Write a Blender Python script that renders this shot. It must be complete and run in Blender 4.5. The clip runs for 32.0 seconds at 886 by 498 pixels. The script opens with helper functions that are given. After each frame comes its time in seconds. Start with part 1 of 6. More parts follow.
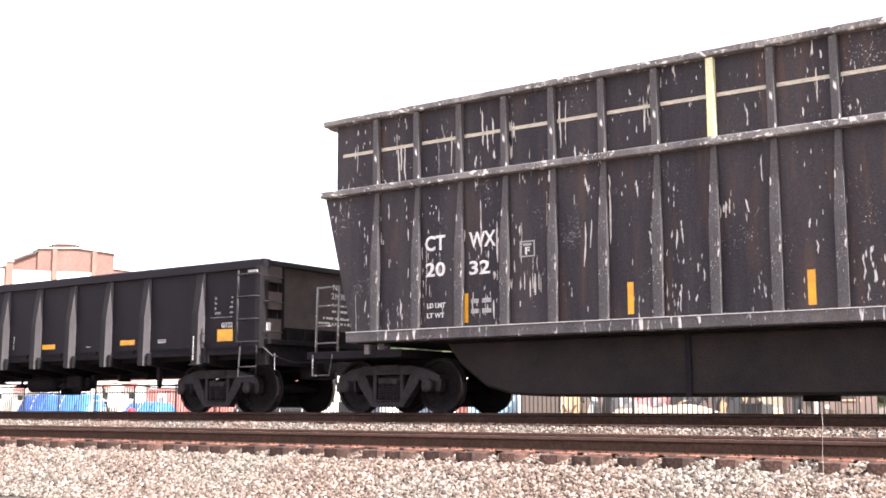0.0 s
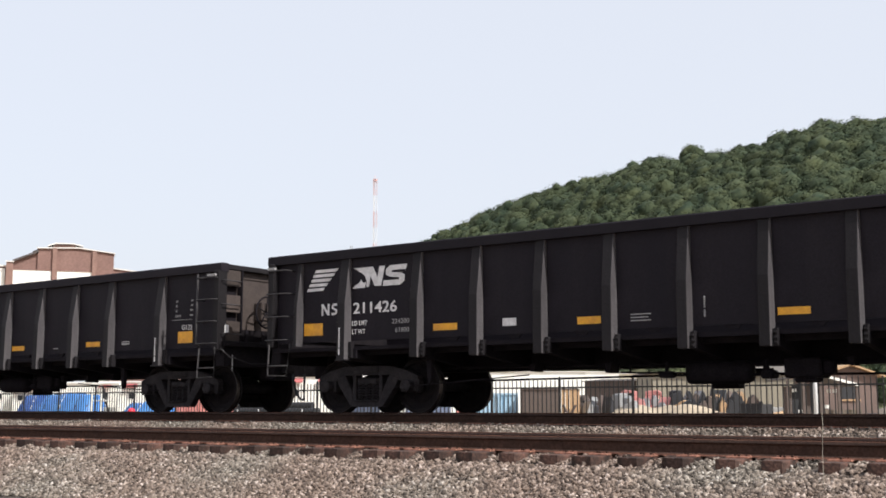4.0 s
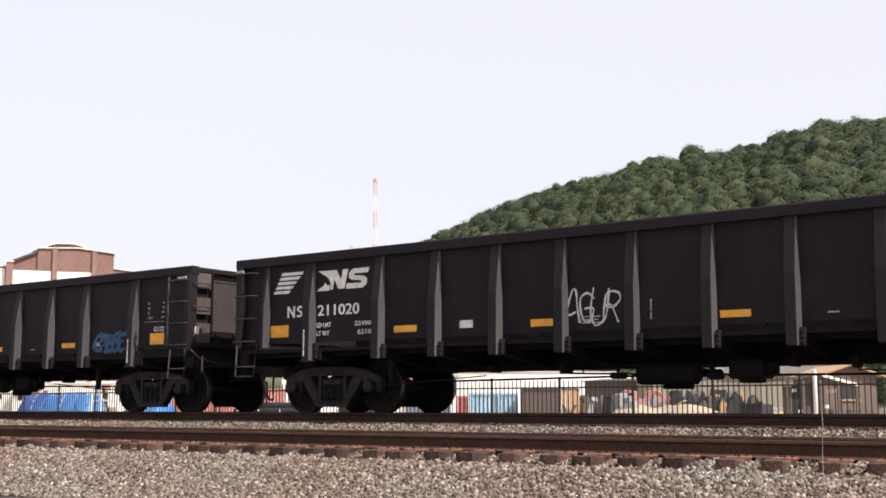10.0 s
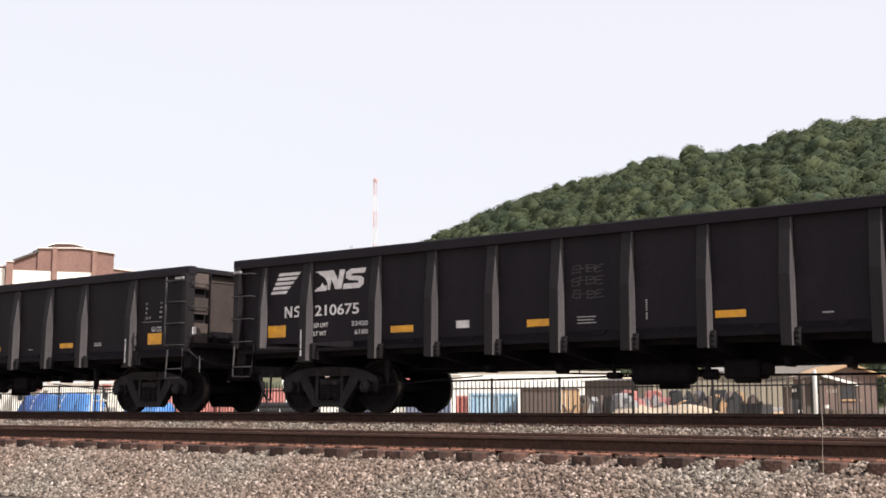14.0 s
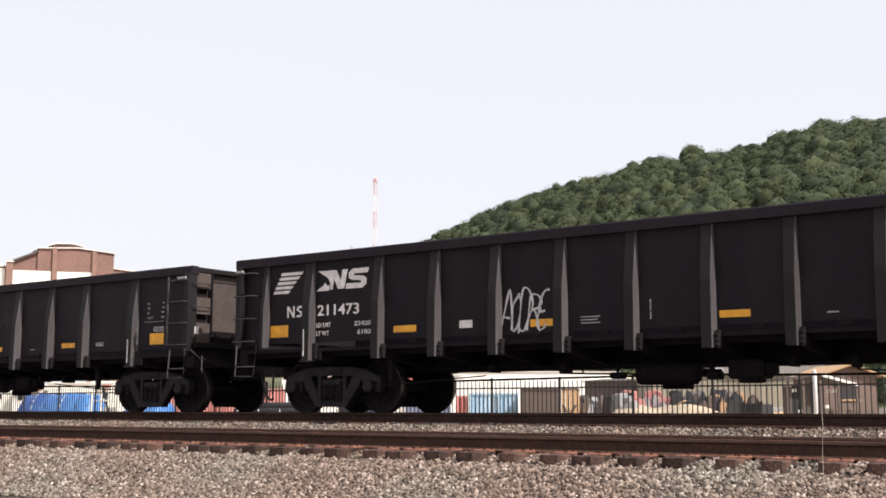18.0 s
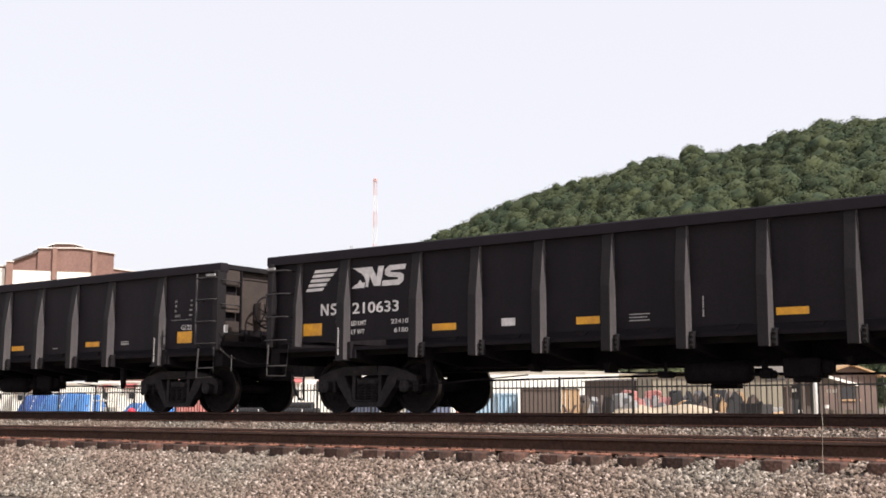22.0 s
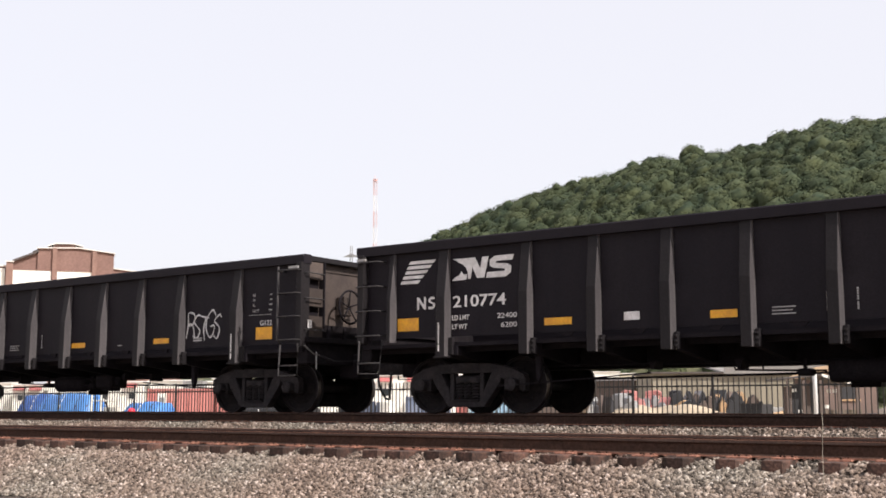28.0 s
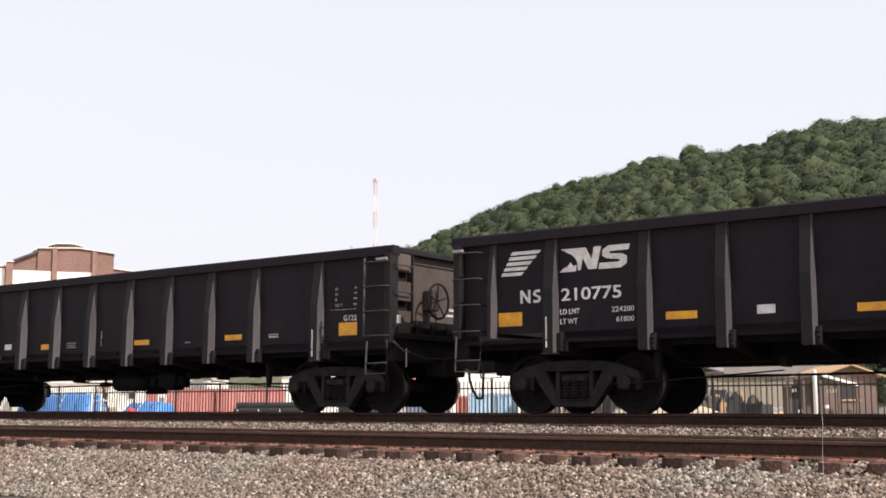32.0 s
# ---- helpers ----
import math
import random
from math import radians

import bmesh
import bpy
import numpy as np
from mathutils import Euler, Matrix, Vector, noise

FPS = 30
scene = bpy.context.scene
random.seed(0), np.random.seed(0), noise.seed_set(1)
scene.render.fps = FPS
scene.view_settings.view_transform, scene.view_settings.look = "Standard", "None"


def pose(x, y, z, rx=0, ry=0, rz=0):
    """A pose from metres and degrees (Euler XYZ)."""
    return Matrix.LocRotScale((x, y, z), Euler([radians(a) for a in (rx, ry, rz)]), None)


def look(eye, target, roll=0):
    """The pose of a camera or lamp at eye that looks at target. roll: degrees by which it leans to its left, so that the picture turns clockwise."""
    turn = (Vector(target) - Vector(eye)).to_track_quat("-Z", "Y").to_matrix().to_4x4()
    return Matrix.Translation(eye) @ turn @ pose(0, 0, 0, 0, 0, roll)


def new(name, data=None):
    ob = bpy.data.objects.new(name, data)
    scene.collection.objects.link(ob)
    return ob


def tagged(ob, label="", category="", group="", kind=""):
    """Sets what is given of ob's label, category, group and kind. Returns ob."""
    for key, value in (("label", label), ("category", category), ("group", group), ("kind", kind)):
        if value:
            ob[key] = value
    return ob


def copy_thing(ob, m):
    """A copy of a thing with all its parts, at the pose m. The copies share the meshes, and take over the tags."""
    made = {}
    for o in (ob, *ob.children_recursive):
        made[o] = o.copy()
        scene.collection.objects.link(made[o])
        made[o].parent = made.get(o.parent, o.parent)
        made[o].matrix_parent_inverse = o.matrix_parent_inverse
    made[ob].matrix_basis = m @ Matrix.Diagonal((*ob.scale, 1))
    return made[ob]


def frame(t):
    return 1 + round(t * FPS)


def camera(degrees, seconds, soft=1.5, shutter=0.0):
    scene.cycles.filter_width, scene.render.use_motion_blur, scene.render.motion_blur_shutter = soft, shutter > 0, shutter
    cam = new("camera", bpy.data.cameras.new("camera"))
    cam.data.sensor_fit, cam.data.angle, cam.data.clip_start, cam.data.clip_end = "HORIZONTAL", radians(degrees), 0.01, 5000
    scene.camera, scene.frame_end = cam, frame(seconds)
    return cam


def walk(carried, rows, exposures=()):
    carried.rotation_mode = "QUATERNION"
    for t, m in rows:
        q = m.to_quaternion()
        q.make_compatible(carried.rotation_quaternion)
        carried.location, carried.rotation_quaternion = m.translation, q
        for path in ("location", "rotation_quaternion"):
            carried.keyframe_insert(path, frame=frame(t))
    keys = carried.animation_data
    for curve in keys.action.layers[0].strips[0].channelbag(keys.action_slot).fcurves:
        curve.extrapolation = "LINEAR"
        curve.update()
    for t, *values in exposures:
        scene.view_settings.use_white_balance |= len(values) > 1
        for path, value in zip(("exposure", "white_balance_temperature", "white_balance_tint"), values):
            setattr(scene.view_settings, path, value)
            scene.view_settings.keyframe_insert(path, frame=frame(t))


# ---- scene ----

# ---------------------------------------------------------------- camera
cam = camera(41.92, 32.0, soft=1.72)
CAM = pose(0, -16.605, 0.1, 97.788, 0, 35.82)
walk(cam, [(0.0, CAM), (32.0, CAM)],
     [(0.0, 1.75, 6300, 14), (0.2, 1.65, 6300, 14), (0.4, 1.2, 6250, 12), (0.55, 0.95, 6200, 9), (0.7, 0.66, 6200, 8), (0.9, 0.42, 6120, 8), (1.3, 0.3, 6080, 8),
      (2.2, 0.28, 6080, 8), (5.0, 0.4, 6350, 9), (9.0, 0.48, 6550, 12), (32.0, 0.48, 6580, 12)])

# ---------------------------------------------------------------- light
SUN_EL, SUN_AZ = radians(44), radians(-6)      # azimuth from +x (along the track) towards +y
world = bpy.data.worlds.new("sky")
scene.world = world
world.use_nodes = True
wn, wl = world.node_tree.nodes, world.node_tree.links
wn.clear()
sky = wn.new("ShaderNodeTexSky")
sky.sky_type, sky.sun_disc = "NISHITA", False
sky.sun_elevation, sky.sun_rotation = SUN_EL, radians(90) - SUN_AZ
sky.air_density, sky.dust_density, sky.ozone_density = 1.0, 4.0, 1.0
haze = wn.new("ShaderNodeMix")
haze.data_type = "RGBA"
haze.inputs[0].default_value = 0.62
haze.inputs[7].default_value = (12.45, 12.4, 13.0, 1)
bgd = wn.new("ShaderNodeBackground")
bgd.inputs[1].default_value = 0.075
wo = wn.new("ShaderNodeOutputWorld")
wl.new(sky.outputs[0], haze.inputs[6])
wl.new(haze.outputs[2], bgd.inputs[0])
wl.new(bgd.outputs[0], wo.inputs[0])

sun_data = bpy.data.lights.new("sun", "SUN")
sun_data.energy, sun_data.angle, sun_data.color = 4.1, radians(0.6), (1.0, 0.95, 0.88)
sun = new("sun", sun_data)
sun.matrix_world = look((0, 0, 50), (-50 * math.cos(SUN_EL) * math.cos(SUN_AZ), -50 * math.cos(SUN_EL) * math.sin(SUN_AZ), 50 - 50 * math.sin(SUN_EL)))


# ---------------------------------------------------------------- materials
def mat(name, base, rough=0.7, metal=0.0, vary=0.25, scale=3.0, fine=40.0, bump=0.0, bump_scale=60.0, second=None, amount=0.5, spec=0.4, streak=False, rnd=0.0, island=0.0):
    """A paint, stone or metal: base colour with blotches of a second colour, fine grain, relief, and chance per object or island."""
    m = bpy.data.materials.new(name)
    m.use_nodes = True
    n, l = m.node_tree.nodes, m.node_tree.links
    b = n["Principled BSDF"]
    b.inputs["Roughness"].default_value, b.inputs["Metallic"].default_value, b.inputs["Specular IOR Level"].default_value = rough, metal, spec
    co = n.new("ShaderNodeTexCoord")
    mp = n.new("ShaderNodeMapping")
    l.new(co.outputs["Object"], mp.inputs[0])
    if streak:
        mp.inputs["Scale"].default_value = (1.0, 1.0, 0.12)
    big = n.new("ShaderNodeTexNoise")
    big.inputs["Scale"].default_value, big.inputs["Detail"].default_value, big.inputs["Roughness"].default_value = scale, 6, 0.65
    l.new(mp.outputs[0], big.inputs["Vector"])
    ramp = n.new("ShaderNodeValToRGB")
    ramp.color_ramp.elements[0].position, ramp.color_ramp.elements[1].position = 0.5 - 0.25 * amount, 0.85 - 0.3 * amount
    ramp.color_ramp.elements[0].color = (*base, 1)
    sec = second or [c * (1 - vary) for c in base]
    ramp.color_ramp.elements[1].color = (*sec, 1)
    l.new(big.outputs[0], ramp.inputs[0])
    small = n.new("ShaderNodeTexNoise")
    small.inputs["Scale"].default_value, small.inputs["Detail"].default_value = fine, 3
    l.new(co.outputs["Object"], small.inputs["Vector"])
    rng = n.new("ShaderNodeMapRange")
    rng.inputs[1].default_value, rng.inputs[2].default_value = 0.3, 0.7
    rng.inputs[3].default_value, rng.inputs[4].default_value = 1 - vary, 1 + vary
    l.new(small.outputs[0], rng.inputs[0])
    mul = n.new("ShaderNodeVectorMath")
    mul.operation = "SCALE"
    l.new(ramp.outputs[0], mul.inputs[0])
    l.new(rng.outputs[0], mul.inputs["Scale"])
    out = mul
    for strength, node, sock in ((rnd, "ShaderNodeObjectInfo", "Random"), (island, "ShaderNodeNewGeometry", "Random Per Island")):
        if strength:
            src = n.new(node)
            r2 = n.new("ShaderNodeMapRange")
            r2.inputs[3].default_value, r2.inputs[4].default_value = 1 - strength, 1 + strength
            l.new(src.outputs[sock], r2.inputs[0])
            m2 = n.new("ShaderNodeVectorMath")
            m2.operation = "SCALE"
            l.new(out.outputs[0], m2.inputs[0])
            l.new(r2.outputs[0], m2.inputs["Scale"])
            out = m2
    l.new(out.outputs[0], b.inputs["Base Color"])
    if bump:
        nb = n.new("ShaderNodeTexNoise")
        nb.inputs["Scale"].default_value, nb.inputs["Detail"].default_value = bump_scale, 4
        l.new(co.outputs["Object"], nb.inputs["Vector"])
        bn = n.new("ShaderNodeBump")
        bn.inputs["Strength"].default_value, bn.inputs["Distance"].default_value = bump, 0.02
        l.new(nb.outputs[0], bn.inputs["Height"])
        l.new(bn.outputs[0], b.inputs["Normal"])
    return m


def stone_mat(name):
    """Crushed stone: each chip takes its own grey, tan or rust-stained tone, with broad drifts of browner stone."""
    m = bpy.data.materials.new(name)
    m.use_nodes = True
    n, l = m.node_tree.nodes, m.node_tree.links
    b = n["Principled BSDF"]
    b.inputs["Roughness"].default_value, b.inputs["Specular IOR Level"].default_value = 0.9, 0.2
    geo, co = n.new("ShaderNodeNewGeometry"), n.new("ShaderNodeTexCoord")
    ramp = n.new("ShaderNodeValToRGB")
    tones = ((0.0, (0.07, 0.06, 0.052)), (0.2, (0.135, 0.115, 0.096)), (0.45, (0.205, 0.175, 0.146)), (0.62, (0.24, 0.203, 0.168)), (0.8, (0.31, 0.272, 0.228)), (0.93, (0.41, 0.365, 0.315)), (1.0, (0.55, 0.51, 0.46)))
    for k, (at, c) in enumerate(tones):
        e = ramp.color_ramp.elements[k] if k < 2 else ramp.color_ramp.elements.new(at)
        e.position, e.color = at, (*c, 1)
    l.new(geo.outputs["Random Per Island"], ramp.inputs[0])
    broad, fine = n.new("ShaderNodeTexNoise"), n.new("ShaderNodeTexNoise")
    broad.inputs["Scale"].default_value, broad.inputs["Detail"].default_value = 0.45, 4
    fine.inputs["Scale"].default_value, fine.inputs["Detail"].default_value = 70, 3
    for tex in (broad, fine):
        l.new(co.outputs["Object"], tex.inputs["Vector"])
    drift = n.new("ShaderNodeMix")
    drift.data_type, drift.blend_type = "RGBA", "MULTIPLY"
    span = n.new("ShaderNodeMapRange")
    span.inputs[1].default_value, span.inputs[2].default_value = 0.34, 0.56
    l.new(broad.outputs[0], span.inputs[0])
    l.new(span.outputs[0], drift.inputs[0])
    l.new(ramp.outputs[0], drift.inputs[6])
    drift.inputs[7].default_value = (1.0, 0.875, 0.85, 1)
    grain = n.new("ShaderNodeMapRange")
    grain.inputs[1].default_value, grain.inputs[2].default_value, grain.inputs[3].default_value, grain.inputs[4].default_value = 0.3, 0.7, 0.68, 1.08
    l.new(fine.outputs[0], grain.inputs[0])
    mul = n.new("ShaderNodeVectorMath")
    mul.operation = "SCALE"
    l.new(drift.outputs[2], mul.inputs[0])
    l.new(grain.outputs[0], mul.inputs["Scale"])
    l.new(mul.outputs[0], b.inputs["Base Color"])
    return m


def splattered(name, base, second, cover, rough=0.65, spots=(22.0, 4.0), rust=0.25):
    """Scuffed paint: blotchy base, rusty runs, and chalky white splashes and scrapes that run down."""
    m = mat(name, base, rough, vary=0.25, scale=1.6, second=second, bump=0.15, bump_scale=7, streak=True, spec=0.15)
    n, l = m.node_tree.nodes, m.node_tree.links
    b = n["Principled BSDF"]
    src = b.inputs["Base Color"].links[0].from_socket
    co = n.new("ShaderNodeTexCoord")
    for colour, sx, sz, lo, hi, mask_scale, most in (((0.13, 0.066, 0.04), 6.0, 0.7, 0.56, 0.74, 0.7, rust), ((0.62, 0.59, 0.57), spots[0], spots[1], cover, cover + 0.05, 1.1, 0.85), ((0.5, 0.47, 0.45), 60.0, 30.0, cover + 0.03, cover + 0.09, 1.7, 0.8)):
        mp = n.new("ShaderNodeMapping")
        mp.inputs["Scale"].default_value = (sx, sx, sz)
        l.new(co.outputs["Object"], mp.inputs[0])
        tex, mask = n.new("ShaderNodeTexNoise"), n.new("ShaderNodeTexNoise")
        tex.inputs["Scale"].default_value, tex.inputs["Detail"].default_value, tex.inputs["Distortion"].default_value = 1.0, 3, 0.3
        mask.inputs["Scale"].default_value, mask.inputs["Detail"].default_value = mask_scale, 2
        l.new(mp.outputs[0], tex.inputs["Vector"])
        l.new(co.outputs["Object"], mask.inputs["Vector"])
        add = n.new("ShaderNodeMath")
        add.operation = "MULTIPLY_ADD"
        l.new(mask.outputs[0], add.inputs[0])
        add.inputs[1].default_value = 0.5
        l.new(tex.outputs[0], add.inputs[2])
        off = n.new("ShaderNodeMapRange")
        off.inputs[1].default_value, off.inputs[2].default_value, off.inputs[4].default_value = lo + 0.25, hi + 0.25, most
        l.new(add.outputs[0], off.inputs[0])
        mix = n.new("ShaderNodeMix")
        mix.data_type = "RGBA"
        l.new(off.outputs[0], mix.inputs[0])
        l.new(src, mix.inputs[6])
        mix.inputs[7].default_value = (*colour, 1)
        src = mix.outputs[2]
    l.new(src, b.inputs["Base Color"])
    return m


M = {
    "car_paint": mat("black_car_paint", (0.0094, 0.0074, 0.0110), 0.62, vary=0.2, scale=1.3, second=(0.0140, 0.0112, 0.0146), bump=0.15, bump_scale=9, streak=True, rnd=0.12, spec=0.14),
    "car_post": mat("black_post_paint", (0.0115, 0.0098, 0.0116), 0.6, vary=0.25, scale=2.0, second=(0.018, 0.0155, 0.0168), streak=True, rnd=0.15, spec=0.16),
    # post paint lightened for the flank that faces the sun
    "flank": mat("sunlit_post_flank", (0.062, 0.056, 0.06), 0.55, vary=0.25, scale=3.0, second=(0.105, 0.096, 0.098), streak=True, rnd=0.15, spec=0.25),
    "grab": mat("worn_black_rod", (0.024, 0.0215, 0.023), 0.6, vary=0.3, scale=5, second=(0.05, 0.045, 0.046), spec=0.3),
    "iron": mat("scuffed_iron", (0.032, 0.029, 0.03), 0.6, vary=0.25, scale=5, second=(0.06, 0.054, 0.054), spec=0.3),
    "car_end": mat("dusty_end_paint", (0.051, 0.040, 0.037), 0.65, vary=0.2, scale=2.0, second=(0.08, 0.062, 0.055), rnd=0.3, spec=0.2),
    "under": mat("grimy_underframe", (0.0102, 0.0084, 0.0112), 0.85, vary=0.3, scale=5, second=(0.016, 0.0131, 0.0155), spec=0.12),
    # grimy steel, with the shade of sheltered parts put into the colour
    "grime_shade": mat("black_grime_and_shade", (0.008, 0.0067, 0.0085), 0.85, vary=0.3, scale=6, second=(0.015, 0.012, 0.0135), spec=0.1),
    "truck": mat("grimy_cast_steel", (0.0128, 0.0108, 0.013), 0.7, vary=0.35, scale=6, second=(0.034, 0.0285, 0.0305), bump=0.2, spec=0.2),
    "wheel": mat("dark_wheel_steel", (0.0105, 0.0088, 0.0105), 0.8, vary=0.3, scale=8, second=(0.02, 0.016, 0.016), spec=0.12),
    "tread": mat("dull_wheel_tread", (0.14, 0.125, 0.12), 0.5, 1.0, vary=0.2, scale=6),
    "white": mat("white_stencil_paint", (0.72, 0.70, 0.70), 0.7, vary=0.12, scale=8, second=(0.5, 0.48, 0.48), amount=0.6),
    "dim_white": mat("worn_white_paint", (0.33, 0.32, 0.32), 0.7, vary=0.25, scale=14),
    "yellow": mat("yellow_reflector", (0.74, 0.36, 0.02), 0.45, vary=0.12, scale=6, second=(0.55, 0.25, 0.03)),
    "hopper": splattered("black_hopper_paint", (0.026, 0.0225, 0.0285), (0.05, 0.043, 0.046), 0.695),
    "hopper_belly": mat("grimy_hopper_belly", (0.015, 0.0122, 0.013), 0.75, vary=0.3, scale=1.5, second=(0.026, 0.02, 0.019), bump=0.2, bump_scale=7, spec=0.12),
    "hopper_post": splattered("scuffed_post_paint", (0.055, 0.05, 0.054), (0.1, 0.092, 0.094), 0.66, 0.55, (14.0, 3.0), 0.12),
    "hopper_trim": splattered("worn_grey_trim", (0.085, 0.078, 0.082), (0.2, 0.185, 0.182), 0.61, 0.6, (9.0, 16.0), 0.12),
    "splash": mat("dried_white_splash", (0.55, 0.52, 0.5), 0.9, vary=0.25, scale=14),
    "cream": mat("cream_band_paint", (0.5, 0.45, 0.36), 0.75, vary=0.2, scale=6, second=(0.3, 0.27, 0.23)),
    "pale_yellow": mat("pale_yellow_paint", (0.62, 0.58, 0.28), 0.6, vary=0.2, scale=5, second=(0.5, 0.5, 0.4)),
    "rail_head": mat("rusted_rail_head", (0.17, 0.08, 0.058), 0.85, 0.0, vary=0.2, scale=4, spec=0.1, second=(0.22, 0.115, 0.085)),
    # paler than the web: light on the head's near side is in the colour
    "head_side": mat("scuffed_lit_rail_side", (0.085, 0.058, 0.05), 0.8, vary=0.25, scale=3, spec=0.15, second=(0.055, 0.036, 0.03), streak=True),
    "tag_dim": mat("faded_chalk", (0.05, 0.046, 0.047), 0.8, vary=0.3, scale=12),
    # rust darkened further, for the shade between rail head and foot
    "rail_web": mat("rusty_shaded_web", (0.042, 0.025, 0.02), 0.9, vary=0.3, scale=7, second=(0.066, 0.037, 0.027), bump=0.2, spec=0.1),
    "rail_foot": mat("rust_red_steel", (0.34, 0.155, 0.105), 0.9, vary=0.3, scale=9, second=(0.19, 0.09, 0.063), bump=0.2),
    "tie": mat("weathered_timber", (0.026, 0.017, 0.014), 0.95, vary=0.35, scale=7, second=(0.125, 0.064, 0.048), bump=0.5, bump_scale=25, rnd=0.5),
    # bed darker than the stones: shade of the gaps between them is in it
    "gravel": mat("ballast_bed", (0.09, 0.072, 0.062), 0.95, vary=0.4, scale=2.2, fine=30, second=(0.06, 0.047, 0.04), bump=1.0, bump_scale=22),
    "stone": stone_mat("ballast_stone"),
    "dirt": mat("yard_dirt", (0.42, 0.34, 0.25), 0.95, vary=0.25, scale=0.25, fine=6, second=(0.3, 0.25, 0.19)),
    "bank": mat("dry_earth_bank", (0.19, 0.15, 0.125), 0.95, vary=0.3, scale=0.3, fine=4, second=(0.13, 0.115, 0.08)),
    "grass": mat("dry_grass_ground", (0.06, 0.075, 0.035), 0.95, vary=0.3, scale=0.1, fine=3, second=(0.16, 0.14, 0.08)),
    "fence": mat("black_fence_steel", (0.025, 0.024, 0.025), 0.5, vary=0.2),
    "galv": mat("pale_galvanised_steel", (0.72, 0.72, 0.72), 0.5, 0.1, vary=0.12),
    "red_box": mat("faded_red_steel", (0.47, 0.165, 0.15), 0.7, vary=0.12, scale=0.8, second=(0.55, 0.26, 0.23), streak=True),
    "blue_tarp": mat("blue_tarpaulin", (0.055, 0.19, 0.52), 0.45, vary=0.12, scale=0.9, second=(0.09, 0.28, 0.62), bump=0.6, bump_scale=4),
    "dark_tarp": mat("deep_blue_tarpaulin", (0.035, 0.10, 0.35), 0.5, vary=0.12, scale=0.9, second=(0.06, 0.16, 0.42), bump=0.6, bump_scale=4),
    "pale_blue": mat("pale_blue_steel", (0.30, 0.47, 0.62), 0.6, vary=0.15, scale=1.2, second=(0.45, 0.56, 0.64), streak=True),
    "mid_blue": mat("blue_steel", (0.12, 0.15, 0.23), 0.6, vary=0.2, scale=1.2, second=(0.2, 0.22, 0.28)),
    "white_wall": mat("white_siding", (0.86, 0.85, 0.8), 0.7, vary=0.06, scale=0.8, second=(0.78, 0.76, 0.7), streak=True),
    "cream_wall": mat("cream_siding", (0.6, 0.55, 0.43), 0.7, vary=0.08, scale=0.8, second=(0.5, 0.45, 0.35), streak=True),
    "grey_wall": mat("grey_siding", (0.28, 0.28, 0.28), 0.7, vary=0.12, scale=0.8),
    "beige_wall": mat("beige_siding", (0.3, 0.265, 0.205), 0.8, vary=0.2, scale=0.6, second=(0.21, 0.185, 0.145), streak=True),
    "house_wall": mat("pink_brown_siding", (0.17, 0.12, 0.105), 0.85, vary=0.2, scale=0.8, second=(0.12, 0.09, 0.08)),
    "grey_roof": mat("grey_roof_sheet", (0.2, 0.185, 0.175), 0.8, vary=0.12, scale=0.5, second=(0.26, 0.24, 0.225), streak=True),
    "tan": mat("tan_plywood", (0.46, 0.30, 0.17), 0.8, vary=0.2, scale=3, second=(0.36, 0.23, 0.13), streak=True),
    "brown": mat("brown_board", (0.12, 0.092, 0.08), 0.85, vary=0.2, scale=3),
    "dark": mat("dark_rubber", (0.03, 0.03, 0.034), 0.6, vary=0.25, scale=4),
    "ball_red": mat("signal_red_paint", (0.62, 0.03, 0.05), 0.4, vary=0.08, scale=8),
    "red": mat("red_machine_paint", (0.45, 0.12, 0.12), 0.6, vary=0.15, scale=2, second=(0.36, 0.13, 0.12)),
    "pink_red": mat("faded_machine_red", (0.5, 0.22, 0.2), 0.6, vary=0.2, scale=2, second=(0.38, 0.15, 0.13)),
    "glass": mat("dark_glass", (0.03, 0.035, 0.04), 0.08, vary=0.05, spec=0.6),
    "brick": mat("red_brickwork", (0.225, 0.135, 0.114), 0.9, vary=0.14, scale=0.25, fine=2.5, second=(0.175, 0.103, 0.088)),
    "brick_pier": mat("red_brick_pier", (0.255, 0.157, 0.13), 0.9, vary=0.12, scale=0.3, fine=2.5, second=(0.205, 0.122, 0.1)),
    "roof": mat("pale_roof", (0.66, 0.63, 0.6), 0.7, vary=0.1, scale=0.6),
    "dark_roof": mat("dark_roof", (0.09, 0.075, 0.07), 0.8, vary=0.15, scale=0.6),
    "mast_red": mat("mast_red", (0.68, 0.45, 0.43), 0.6, vary=0.05),
    "mast_white": mat("mast_white", (0.8, 0.78, 0.78), 0.6, vary=0.05),
    "leaf": mat("summer_foliage", (0.032, 0.047, 0.030), 0.85, vary=0.12, scale=0.1, fine=0.6, second=(0.082, 0.093, 0.046), amount=0.55, island=0.16, spec=0.1),
    "bark": mat("bark", (0.1, 0.08, 0.06), 0.95),
    "tag_white": mat("white_spray_paint", (0.52, 0.51, 0.52), 0.8, vary=0.3, scale=6),
    "tag_blue": mat("blue_spray_paint", (0.030, 0.080, 0.160), 0.8, vary=0.2, scale=6),
    "tag_pink": mat("pink_spray_paint", (0.27, 0.07, 0.078), 0.8, vary=0.2, scale=6),
}


